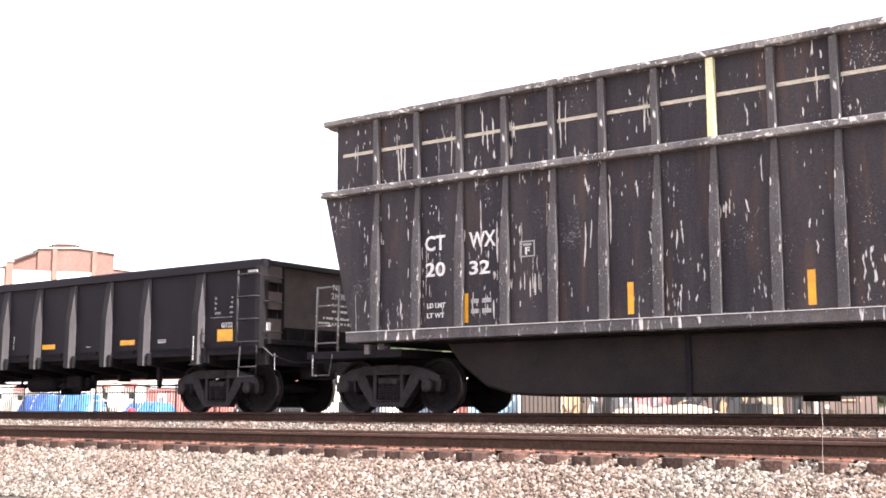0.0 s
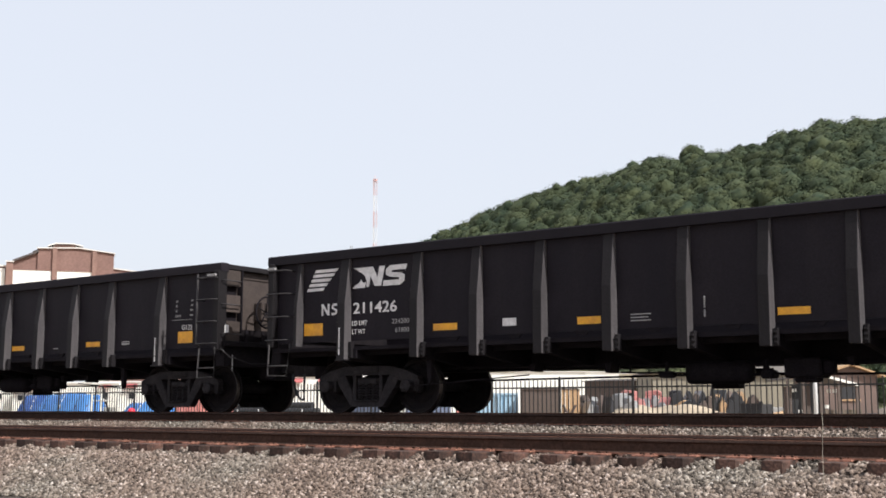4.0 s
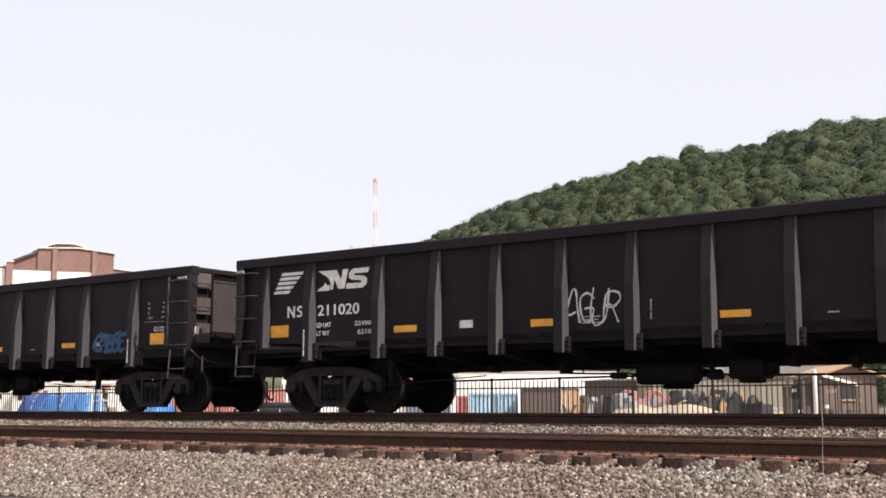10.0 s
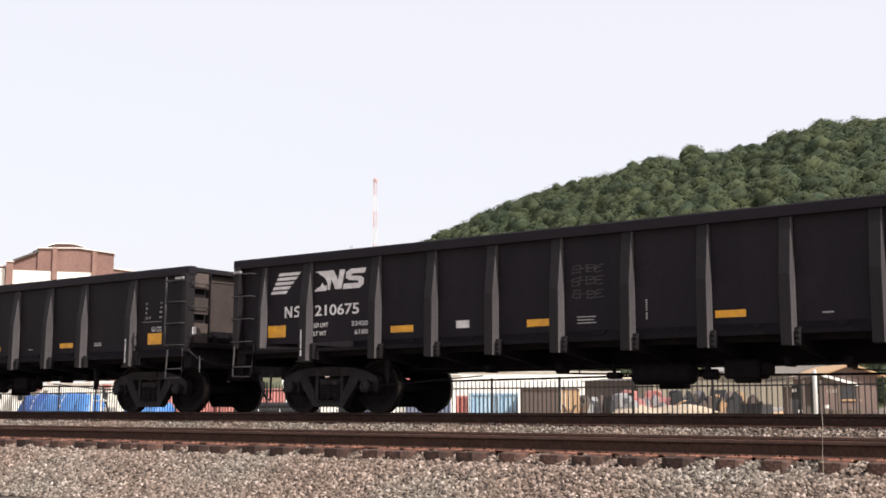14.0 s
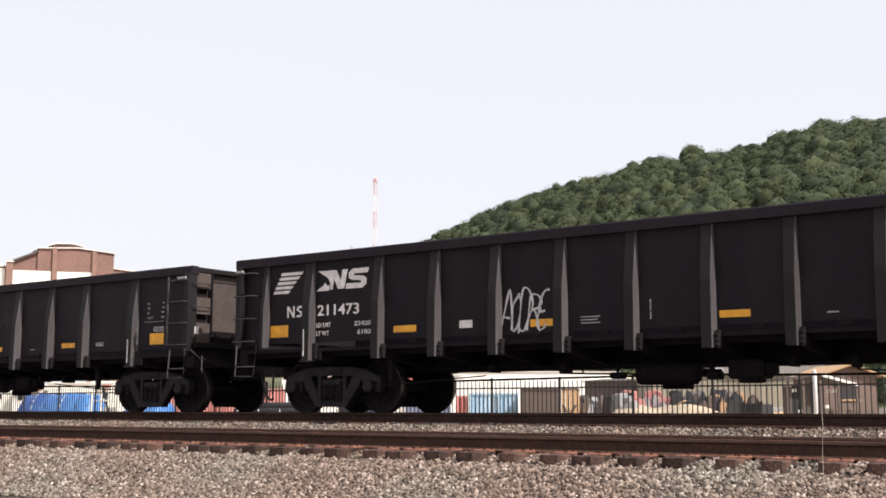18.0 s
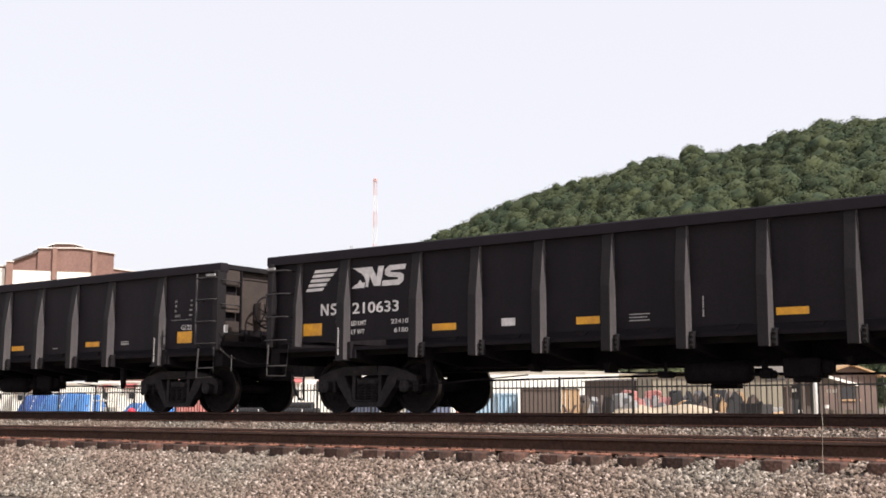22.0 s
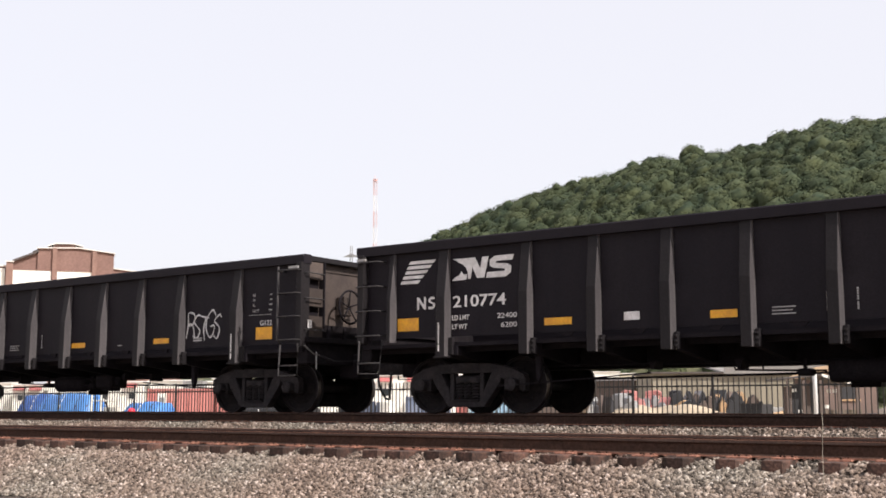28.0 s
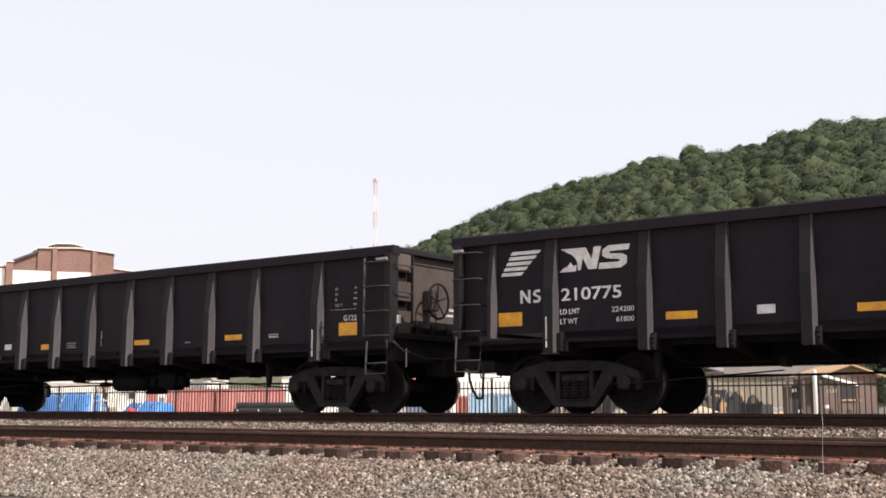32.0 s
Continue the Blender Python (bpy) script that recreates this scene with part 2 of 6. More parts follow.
# ---------------------------------------------------------------- mesh helpers
class Shape:
    """Collects vertices and faces of one part."""

    def __init__(self):
        self.v, self.f = [], []

    def add(self, verts, faces):
        k = len(self.v)
        self.v += [tuple(p) for p in verts]
        self.f += [tuple(i + k for i in f) for f in faces]
        return self

    def box(self, x0, x1, y0, y1, z0, z1):
        return self.add([(x0, y0, z0), (x1, y0, z0), (x1, y1, z0), (x0, y1, z0), (x0, y0, z1), (x1, y0, z1), (x1, y1, z1), (x0, y1, z1)],
                        [(0, 3, 2, 1), (4, 5, 6, 7), (0, 1, 5, 4), (1, 2, 6, 5), (2, 3, 7, 6), (3, 0, 4, 7)])

    def prism(self, outline, lo, hi, axis="y"):
        """Extrudes a flat outline: (x, z) pairs along y, (y, z) along x, (x, y) along z."""
        n = len(outline)
        put = {"y": lambda a, b, c: (a, c, b), "x": lambda a, b, c: (c, a, b), "z": lambda a, b, c: (a, b, c)}[axis]
        verts = [put(a, b, lo) for a, b in outline] + [put(a, b, hi) for a, b in outline]
        return self.add(verts, [tuple(range(n)), tuple(range(2 * n - 1, n - 1, -1))] + [(i, i + n, (i + 1) % n + n, (i + 1) % n) for i in range(n)])

    def tube(self, path, r, n=8):
        pts = [Vector(p) for p in path]
        rings = []
        for i, p in enumerate(pts):
            d = (pts[min(i + 1, len(pts) - 1)] - pts[max(i - 1, 0)]).normalized()
            side = d.cross(Vector((0, 0, 1)) if abs(d.z) < 0.9 else Vector((1, 0, 0))).normalized()
            up = side.cross(d)
            rings.append([p + r * (math.cos(2 * math.pi * k / n) * side + math.sin(2 * math.pi * k / n) * up) for k in range(n)])
        faces = [tuple(range(n - 1, -1, -1)), tuple((len(pts) - 1) * n + k for k in range(n))]
        for i in range(len(pts) - 1):
            faces += [(i * n + k, i * n + (k + 1) % n, (i + 1) * n + (k + 1) % n, (i + 1) * n + k) for k in range(n)]
        return self.add([p for ring in rings for p in ring], faces)

    def lathe(self, profile, n=32, axis="y", caps=True):
        """Turns (radius, along) pairs about an axis."""
        verts = []
        for r, a in profile:
            for k in range(n):
                c, s = r * math.cos(2 * math.pi * k / n), r * math.sin(2 * math.pi * k / n)
                verts.append({"y": (c, a, s), "x": (a, c, s), "z": (c, s, a)}[axis])
        m = len(profile)
        faces = [(i * n + k, i * n + (k + 1) % n, (i + 1) * n + (k + 1) % n, (i + 1) * n + k) for i in range(m - 1) for k in range(n)]
        if caps:
            faces += [tuple(range(n - 1, -1, -1)), tuple((m - 1) * n + k for k in range(n))]
        return self.add(verts, faces)

    def torus(self, centre, axis, big, small, n=28, k=6):
        c, a = Vector(centre), Vector(axis).normalized()
        u = a.orthogonal().normalized()
        w = a.cross(u)
        ring = [c + big * (math.cos(2 * math.pi * i / n) * u + math.sin(2 * math.pi * i / n) * w) for i in range(n)]
        verts = []
        for i, p in enumerate(ring):
            o = (p - c).normalized()
            verts += [p + small * (math.cos(2 * math.pi * j / k) * o + math.sin(2 * math.pi * j / k) * a) for j in range(k)]
        return self.add(verts, [(i * k + j, ((i + 1) % n) * k + j, ((i + 1) % n) * k + (j + 1) % k, i * k + (j + 1) % k) for i in range(n) for j in range(k)])

    def mesh(self, name, material, bevel=0.0, smooth=False):
        me = bpy.data.meshes.new(name)
        me.from_pydata(self.v, [], self.f)
        bm = bmesh.new()
        bm.from_mesh(me)
        bmesh.ops.recalc_face_normals(bm, faces=bm.faces)
        if bevel:
            sharp = [e for e in bm.edges if e.is_manifold and e.calc_face_angle(0) > 0.6]
            bmesh.ops.bevel(bm, geom=sharp, offset=bevel, segments=1, affect="EDGES", clamp_overlap=True)
        bm.to_mesh(me)
        bm.free()
        if smooth:
            me.shade_smooth()
        me.materials.append(M[material])
        return me


def part(name, shape, material, parent, label="", at=None, bevel=0.0, smooth=False):
    """One mesh object under a thing or a part; shape is a Shape or ready mesh data."""
    ob = new(name, shape.mesh(name, material, bevel, smooth) if isinstance(shape, Shape) else shape)
    ob.parent = parent
    if at is not None:
        ob.matrix_basis = at
    return tagged(ob, label) if label else ob


def thing(name, label, category, at=None, group="", kind=""):
    ob = new(name)
    ob.empty_display_size = 0.2
    if at is not None:
        ob.matrix_basis = at
    return tagged(ob, label, category, group, kind)


def solid(name, shape, material, label, category="", at=None, group="", kind="", bevel=0.0, smooth=False):
    ob = new(name, shape.mesh(name, material, bevel, smooth))
    if at is not None:
        ob.matrix_basis = at
    return tagged(ob, label, category, group, kind)


def raw_mesh(name, verts, faces, material, smooth=False):
    """A mesh straight from arrays, for what nobody could count."""
    me = bpy.data.meshes.new(name)
    me.from_pydata(verts, [], faces)
    if smooth:
        me.shade_smooth()
    me.materials.append(M[material])
    return me


LETTERS = {}


def letter_mesh(text, bold):
    """Mesh of built-in letters, made once for each text."""
    if (text, bold) in LETTERS:
        return LETTERS[text, bold].copy()
    cu = bpy.data.curves.new("lettering", "FONT")
    cu.body, cu.extrude, cu.offset, cu.resolution_u = text, 0.004, bold, 3
    ob = bpy.data.objects.new("lettering", cu)
    scene.collection.objects.link(ob)
    me = bpy.data.meshes.new_from_object(ob.evaluated_get(bpy.context.evaluated_depsgraph_get()))
    bpy.data.objects.remove(ob)
    LETTERS[text, bold] = me
    return me.copy()


def lettering(text, width, height, material, bold=0.0):
    """Flat letters scaled to a width and height, in the x-z plane, facing -y."""
    me = letter_mesh(text, bold)
    co = np.empty(len(me.vertices) * 3)
    me.vertices.foreach_get("co", co)
    co = co.reshape(-1, 3)
    lo, hi = co.min(0), co.max(0)
    out = np.empty_like(co)
    out[:, 0] = (co[:, 0] - lo[0]) / (hi[0] - lo[0]) * width
    out[:, 2] = (co[:, 1] - lo[1]) / (hi[1] - lo[1]) * height
    out[:, 1] = np.where(co[:, 2] > 0, -0.004, 0.002)
    me.vertices.foreach_set("co", out.ravel())
    me.materials.clear()
    me.materials.append(M[material])
    return me


NUMBERS = ["210980", "211426", "210894", "210737", "211020", "210687", "210675", "210827", "211473", "211072", "210633", "211458", "211070", "210774", "210620", "210775", "211018"]
WEIGHTS = {1: ("224200", "61800"), 3: ("22420", "6180"), 4: ("22430", "6170"), 5: ("22490", "6210"), 6: ("22410", "6190"), 7: ("22420", "6180"), 8: ("224300", "61700"), 9: ("22420", "6180"),
           10: ("23410", "6180"), 11: ("22410", "6180"), 12: ("22410", "6190"), 14: ("22400", "6200"), 15: ("223900", "62100"), 16: ("224200", "61800")}
for text in NUMBERS + ["NS"]:
    letter_mesh(text, 0.012)
for text in ("LD LMT", "LT WT", "G122", "224200", "61800", "22420", "6180", "22400", "6200", "22410", "6190", "22430", "6170", "22490", "6210", "224300", "61700", "23410", "223900", "62100", "IH", "IW", "IL", "CU FT"):
    letter_mesh(text, 0.006)


# ---------------------------------------------------------------- ground and track beds
BED = [(-9.4, -1.52), (-8.6, -1.47), (-6.05, -0.615), (-5.68, -0.555), (-5.5, -0.525), (-5.2, -0.48), (-3.0, -0.46), (-2.6, -0.40), (-1.75, -0.215), (-1.5, -0.2), (1.5, -0.2), (1.8, -0.215), (3.6, -0.85), (5.0, -1.03), (5.6, -1.08)]


def bed_z(y):
    return float(np.interp(y, [p[0] for p in BED], [p[1] for p in BED]))


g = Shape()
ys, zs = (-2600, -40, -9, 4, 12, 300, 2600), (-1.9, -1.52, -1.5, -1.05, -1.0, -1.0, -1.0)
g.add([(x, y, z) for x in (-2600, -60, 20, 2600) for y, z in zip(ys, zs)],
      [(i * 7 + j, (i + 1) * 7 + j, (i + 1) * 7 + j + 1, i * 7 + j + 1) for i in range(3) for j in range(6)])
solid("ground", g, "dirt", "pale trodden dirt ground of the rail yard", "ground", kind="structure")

nx, by = 420, np.concatenate([np.linspace(-9.4, -5.2, 34), np.linspace(-5.1, -3.1, 8), np.linspace(-3.0, -1.4, 14), np.linspace(-1.2, 5.6, 16)])
bx = np.linspace(-70, 30, nx)
verts, faces = [], []
for x in bx:
    for y in by:
        amp = 0.022 if y < -5.5 or -3.0 < y < -1.6 else 0.006
        verts.append((x, y, bed_z(y) + amp * noise.noise((x * 1.7, y * 1.7, 3)) + 0.5 * amp * noise.noise((x * 6, y * 6, 9))))
nb = len(by)
for i in range(nx - 1):
    for j in range(nb - 1):
        faces.append((i * nb + j, (i + 1) * nb + j, (i + 1) * nb + j + 1, i * nb + j + 1))
ballast = new("ballast_bed", raw_mesh("ballast_bed", verts, faces, "gravel", True))
tagged(ballast, "grey-brown crushed stone bed under both tracks", "ballast", kind="structure")

RAIL = [(-0.07, 0), (-0.07, 0.012), (-0.012, 0.03), (-0.009, 0.125), (-0.034, 0.135), (-0.036, 0.16), (-0.028, 0.17), (0.028, 0.17), (0.036, 0.16), (0.034, 0.135), (0.009, 0.125), (0.012, 0.03), (0.07, 0.012), (0.07, 0)]


def track(name, label, y, top, ties, x0=-70.0, x1=30.0, pitch=0.505):
    """Two rails on timber ties, with plates and spikes; the rail heads' tops lie at the given height."""
    root = thing(name, label, "railway track", pose(0, y, top - 0.17), kind="structure")
    for side in (-1, 1):
        c = side * 0.752
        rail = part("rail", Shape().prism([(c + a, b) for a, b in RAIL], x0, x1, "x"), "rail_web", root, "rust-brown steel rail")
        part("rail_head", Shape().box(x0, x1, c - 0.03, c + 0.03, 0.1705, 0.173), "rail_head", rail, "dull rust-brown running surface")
        part("rail_head", Shape().box(x0, x1, c - 0.0385, c - 0.035, 0.142, 0.158), "head_side", rail, "scuffed side of the rail head, toned as if lit")
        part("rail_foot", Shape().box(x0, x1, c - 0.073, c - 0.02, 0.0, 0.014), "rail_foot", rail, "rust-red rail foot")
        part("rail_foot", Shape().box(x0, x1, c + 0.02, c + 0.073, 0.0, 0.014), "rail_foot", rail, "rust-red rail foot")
    rs = random.Random(5)
    kinds = []
    for k in range(6):
        s = Shape()
        lo, hi, w = -1.295 + rs.uniform(-.03, .03), 1.295 + rs.uniform(-.03, .03), 0.112 + rs.uniform(-.008, .008)
        s.prism([(-w, -0.178), (w, -0.178), (w, -0.012), (w - 0.01, -0.003), (0.02, -0.002), (0.012, -0.014), (0.0, -0.003), (-w + 0.01, -0.002), (-w, -0.012)], lo, hi, "y")
        kinds.append(s.mesh("tie", "tie", 0.004))
    plate = Shape().box(-0.115, 0.115, -0.21, 0.19, -0.004, 0.014).box(-0.1, 0.1, 0.075, 0.09, 0.012, 0.026).box(-0.1, 0.1, -0.09, -0.075, 0.012, 0.026).mesh("tie_plate", "rail_foot", 0.003)
    spike = Shape()
    for sx, sy in ((-0.06, -0.085), (0.06, -0.085), (-0.05, 0.085), (0.05, 0.085), (0.0, -0.145)):
        spike.box(sx - 0.011, sx + 0.011, sy - 0.014, sy + 0.014, 0.01, 0.034)
    spike = spike.mesh("spikes", "rail_web")
    n = int((x1 - x0) / pitch)
    for i in range(n):
        x = x0 + (i + 0.5) * pitch + rs.uniform(-0.06, 0.06)
        if not ties or not -27 < x < 3:
            continue
        tie = part("tie", kinds[rs.randrange(6)], "", root, at=pose(x, rs.uniform(-.05, .05), rs.uniform(-0.012, 0), 0, 0, rs.uniform(-1.5, 1.5)))
        for side in (-1, 1):
            part("tie_plate", plate, "", tie, at=pose(0, side * 0.752, 0))
            part("spikes", spike, "", tie, at=pose(0, side * 0.752, 0, 0, 0, 180 * (side > 0)))
    rest = Shape()
    for i in range(n):
        x = x0 + (i + 0.5) * pitch
        if not ties or not -27 < x < 3:
            rest.box(x - 0.11, x + 0.11, -1.295, 1.295, -0.178, -0.003)
    tagged(part("further_ties", rest, "tie", root, "rows of weathered timber ties"), kind="stuff")
    return root


track("near_track", "empty railway track with rusty rails on worn timber ties", -4.27, -0.235, True)
track("train_track", "railway track that carries the moving train", 0.0, 0.0, False)

# ---------------------------------------------------------------- train
PITCH = 17.104
R = 0.457
SHEET = -1.56
MARK = pose(-0.022, 0, 0.003)      # lettering and panels lie on the recessed sheet


def travel(t):
    """How far along the line the train's first car stands at t seconds."""
    u = t / 16 - 1
    slack = np.interp(t, (0, 0.9, 2.3, 4, 5, 6, 7, 8, 9, 10, 11, 12, 13, 14, 17, 18, 19, 20, 21, 22, 23, 24, 25, 28, 29, 30, 31, 32),
                      (0.07, 0.08, 0.0, -0.03, -0.05, -0.09, -0.055, -0.02, 0.05, 0.1, 0.15, 0.16, 0.195, 0.19, -0.06, -0.03, 0.015, 0.015, 0.04, 0.01, 0.0, -0.045, -0.03, 0.06, 0.115, 0.1, 0.13, 0.075))
    return float(slack) + 129.2598 + 137.9513 * u + 3.6840 * u ** 2 + 0.3727 * u ** 3 - 0.1982 * u ** 4


WHEEL = None


def wheelset(car, x):
    """An axle with two wheels; it turns about its own axis."""
    global WHEEL
    if WHEEL is None:
        axle = Shape().lathe([(0.02, -1.1), (0.075, -1.1), (0.075, -0.86), (0.1, -0.82), (0.1, -0.66), (0.085, -0.5), (0.085, 0.5), (0.1, 0.66), (0.1, 0.82), (0.075, 0.86), (0.075, 1.1), (0.02, 1.1)], 20)
        disc = Shape().lathe([(0.12, -0.085), (0.135, -0.075), (0.15, -0.03), (0.3, 0.015), (0.385, -0.01), (0.4, -0.062), (0.452, -0.066), (0.457, -0.055), (0.46, 0.03), (0.487, 0.045), (0.487, 0.06), (0.47, 0.068), (0.4, 0.066), (0.37, 0.045), (0.3, 0.05), (0.15, 0.05), (0.12, 0.085)], 44)
        for k in range(5):
            a = 2 * math.pi * k / 5
            disc.box(0.24 * math.cos(a) - 0.02, 0.24 * math.cos(a) + 0.02, -0.022, 0.0, 0.24 * math.sin(a) - 0.02, 0.24 * math.sin(a) + 0.02)
        band = Shape().lathe([(0.45, -0.064), (0.4585, -0.06), (0.4615, 0.02), (0.45, 0.021)], 44, caps=False)
        WHEEL = axle.mesh("wheelset", "wheel", 0, True), disc.mesh("wheel", "wheel"), band.mesh("tread", "tread")
    ws = part("wheelset", WHEEL[0], "", car, "grimy steel axle with two wheels", pose(x, 0, R))
    for side in (-1, 1):
        part("wheel", WHEEL[1], "", ws, "", pose(0, side * 0.752, 0, 0, 0, 0 if side < 0 else 180))
        part("tread", WHEEL[2], "", ws, "polished wheel tread", pose(0, side * 0.752, 0, 0, 0, 0 if side < 0 else 180))
    return ws


TRUCK = None


def truck(car, x):
    """A cast three-piece freight truck: bolster, two side frames with spring nests and bearings."""
    global TRUCK
    if TRUCK is None:
        bolster = Shape().prism([(-1.1, 0.5), (-0.9, 0.42), (0.9, 0.42), (1.1, 0.5), (1.1, 0.58), (0.6, 0.72), (-0.6, 0.72), (-1.1, 0.58)], -0.2, 0.2, "x").box(-0.25, 0.25, -0.25, 0.25, 0.7, 0.8)
        f = Shape()
        f.prism([(-1.1, 0.52), (-1.1, 0.62), (-0.86, 0.72), (-0.5, 0.8), (0.5, 0.8), (0.86, 0.72), (1.1, 0.62), (1.1, 0.52), (0.72, 0.54), (0.5, 0.645), (-0.5, 0.645), (-0.72, 0.54)], -0.08, 0.08)
        f.box(-0.26, 0.26, -0.1, 0.1, 0.69, 0.81)
        for s in (-1, 1):
            f.prism([(s * a, b) for a, b in ((0.49, 0.65), (0.69, 0.6), (0.645, 0.48), (0.345, 0.1), (0.22, 0.1), (0.22, 0.22), (0.31, 0.24), (0.34, 0.37))], -0.085, 0.08)
            f.prism([(s * a, b) for a, b in ((1.02, 0.56), (1.12, 0.56), (1.11, 0.36), (1.04, 0.34))], -0.07, 0.07)
            f.prism([(s * a, b) for a, b in ((0.25, 0.65), (0.325, 0.65), (0.335, 0.22), (0.255, 0.22))], -0.07, 0.07)
        f.box(-0.335, 0.335, -0.085, 0.085, 0.1, 0.205).box(-0.26, 0.26, -0.12, 0.1, 0.195, 0.225)
        f.box(-0.235, 0.235, -0.05, 0.08, 0.51, 0.60).box(-0.22, 0.22, -0.07, -0.05, 0.54, 0.57)
        f.box(-0.25, 0.25, 0.07, 0.1, 0.2, 0.62)
        spring = Shape()
        spring.tube([(0.062 * math.cos(k * 0.6), 0.062 * math.sin(k * 0.6), 0.225 + 0.0044 * k) for k in range(64)], 0.016, 5)
        box = Shape().box(-0.15, 0.15, -0.07, 0.1, 0.38, 0.56).box(-0.17, -0.13, -0.085, 0.08, 0.36, 0.56).box(0.13, 0.17, -0.085, 0.08, 0.36, 0.56)
        cap = Shape().lathe([(0.03, -0.1), (0.075, -0.1), (0.105, -0.085), (0.11, 0.07), (0.05, 0.08)], 20)
        for k in range(3):
            a = 2 * math.pi * k / 3 + 0.4
            cap.box(0.06 * math.cos(a) - 0.014, 0.06 * math.cos(a) + 0.014, -0.115, -0.09, 0.06 * math.sin(a) - 0.014, 0.06 * math.sin(a) + 0.014)
        beam = Shape().box(-0.62, -0.54, -0.8, 0.8, 0.34, 0.44)
        for t in (-1, 1):
            beam.box(-0.545, -0.42, t * 0.76 - 0.06, t * 0.76 + 0.06, 0.3, 0.5)
        TRUCK = [bolster.mesh("truck", "truck", 0.012), f.mesh("side_frame", "truck", 0.012), spring.mesh("spring", "truck", 0, True), box.mesh("axle_box", "truck", 0.008), cap.mesh("bearing_cap", "truck", 0.0), beam.mesh("brake_beam", "under", 0.006)]
    tk = part("truck", TRUCK[0], "", car, "grimy cast steel freight truck bolster", pose(x, 0, 0))
    for turn in (0, 180):
        part("brake_beam", TRUCK[5], "", tk, "", pose(0, 0, 0, 0, 0, turn))
    for side in (-1, 1):
        turn = 0 if side < 0 else 180
        part("side_frame", TRUCK[1], "", tk, "cast steel side frame", pose(0, side * 1.02, 0, 0, 0, turn))
        for k in (-0.155, 0.0, 0.155):
            part("spring", TRUCK[2], "", tk, "", pose(k, side * 1.04, 0, 0, 0, turn))
        for a in (-0.889, 0.889):
            part("axle_box", TRUCK[3], "", tk, "", pose(a, side * 1.0, 0, 0, 0, turn))
            part("bearing_cap", TRUCK[4], "", tk, "", pose(a, side * 1.1, R, 0, 0, turn))
    for a in (-0.889, 0.889):
        wheelset(car, x + a)
    return tk


def coupler(car, x, way):
    s = Shape()
    s.box(min(x, x - way * 0.75), max(x, x - way * 0.75), -0.09, 0.09, 0.76, 0.92)
    s.prism([(x - way * 0.28, -0.14), (x - way * 0.02, -0.17), (x + way * 0.08, -0.12), (x + way * 0.02, -0.02), (x + way * 0.1, 0.06), (x - way * 0.05, 0.16), (x - way * 0.28, 0.12)], 0.68, 0.98, "z")
    part("coupler", s, "truck", car, "cast steel knuckle coupler", bevel=0.01)
    h = Shape().tube([(x - way * 0.15, -0.3, 0.72), (x - way * 0.14, -0.3, 0.56), (x - way * 0.1, -0.26, 0.38), (x - way * 0.05, -0.2, 0.25), (x + way * 0.01, -0.18, 0.24)], 0.022, 8)
    part("brake_hose", h, "dark", car, "hanging black rubber brake hose", smooth=True)
    lever = Shape().tube([(x - way * 0.5, -1.45, 0.98), (x - way * 0.48, -1.1, 0.9), (x - way * 0.4, -0.5, 0.92), (x - way * 0.25, -0.1, 0.98)], 0.014, 6)
    part("uncoupling_lever", lever, "car_post", car)


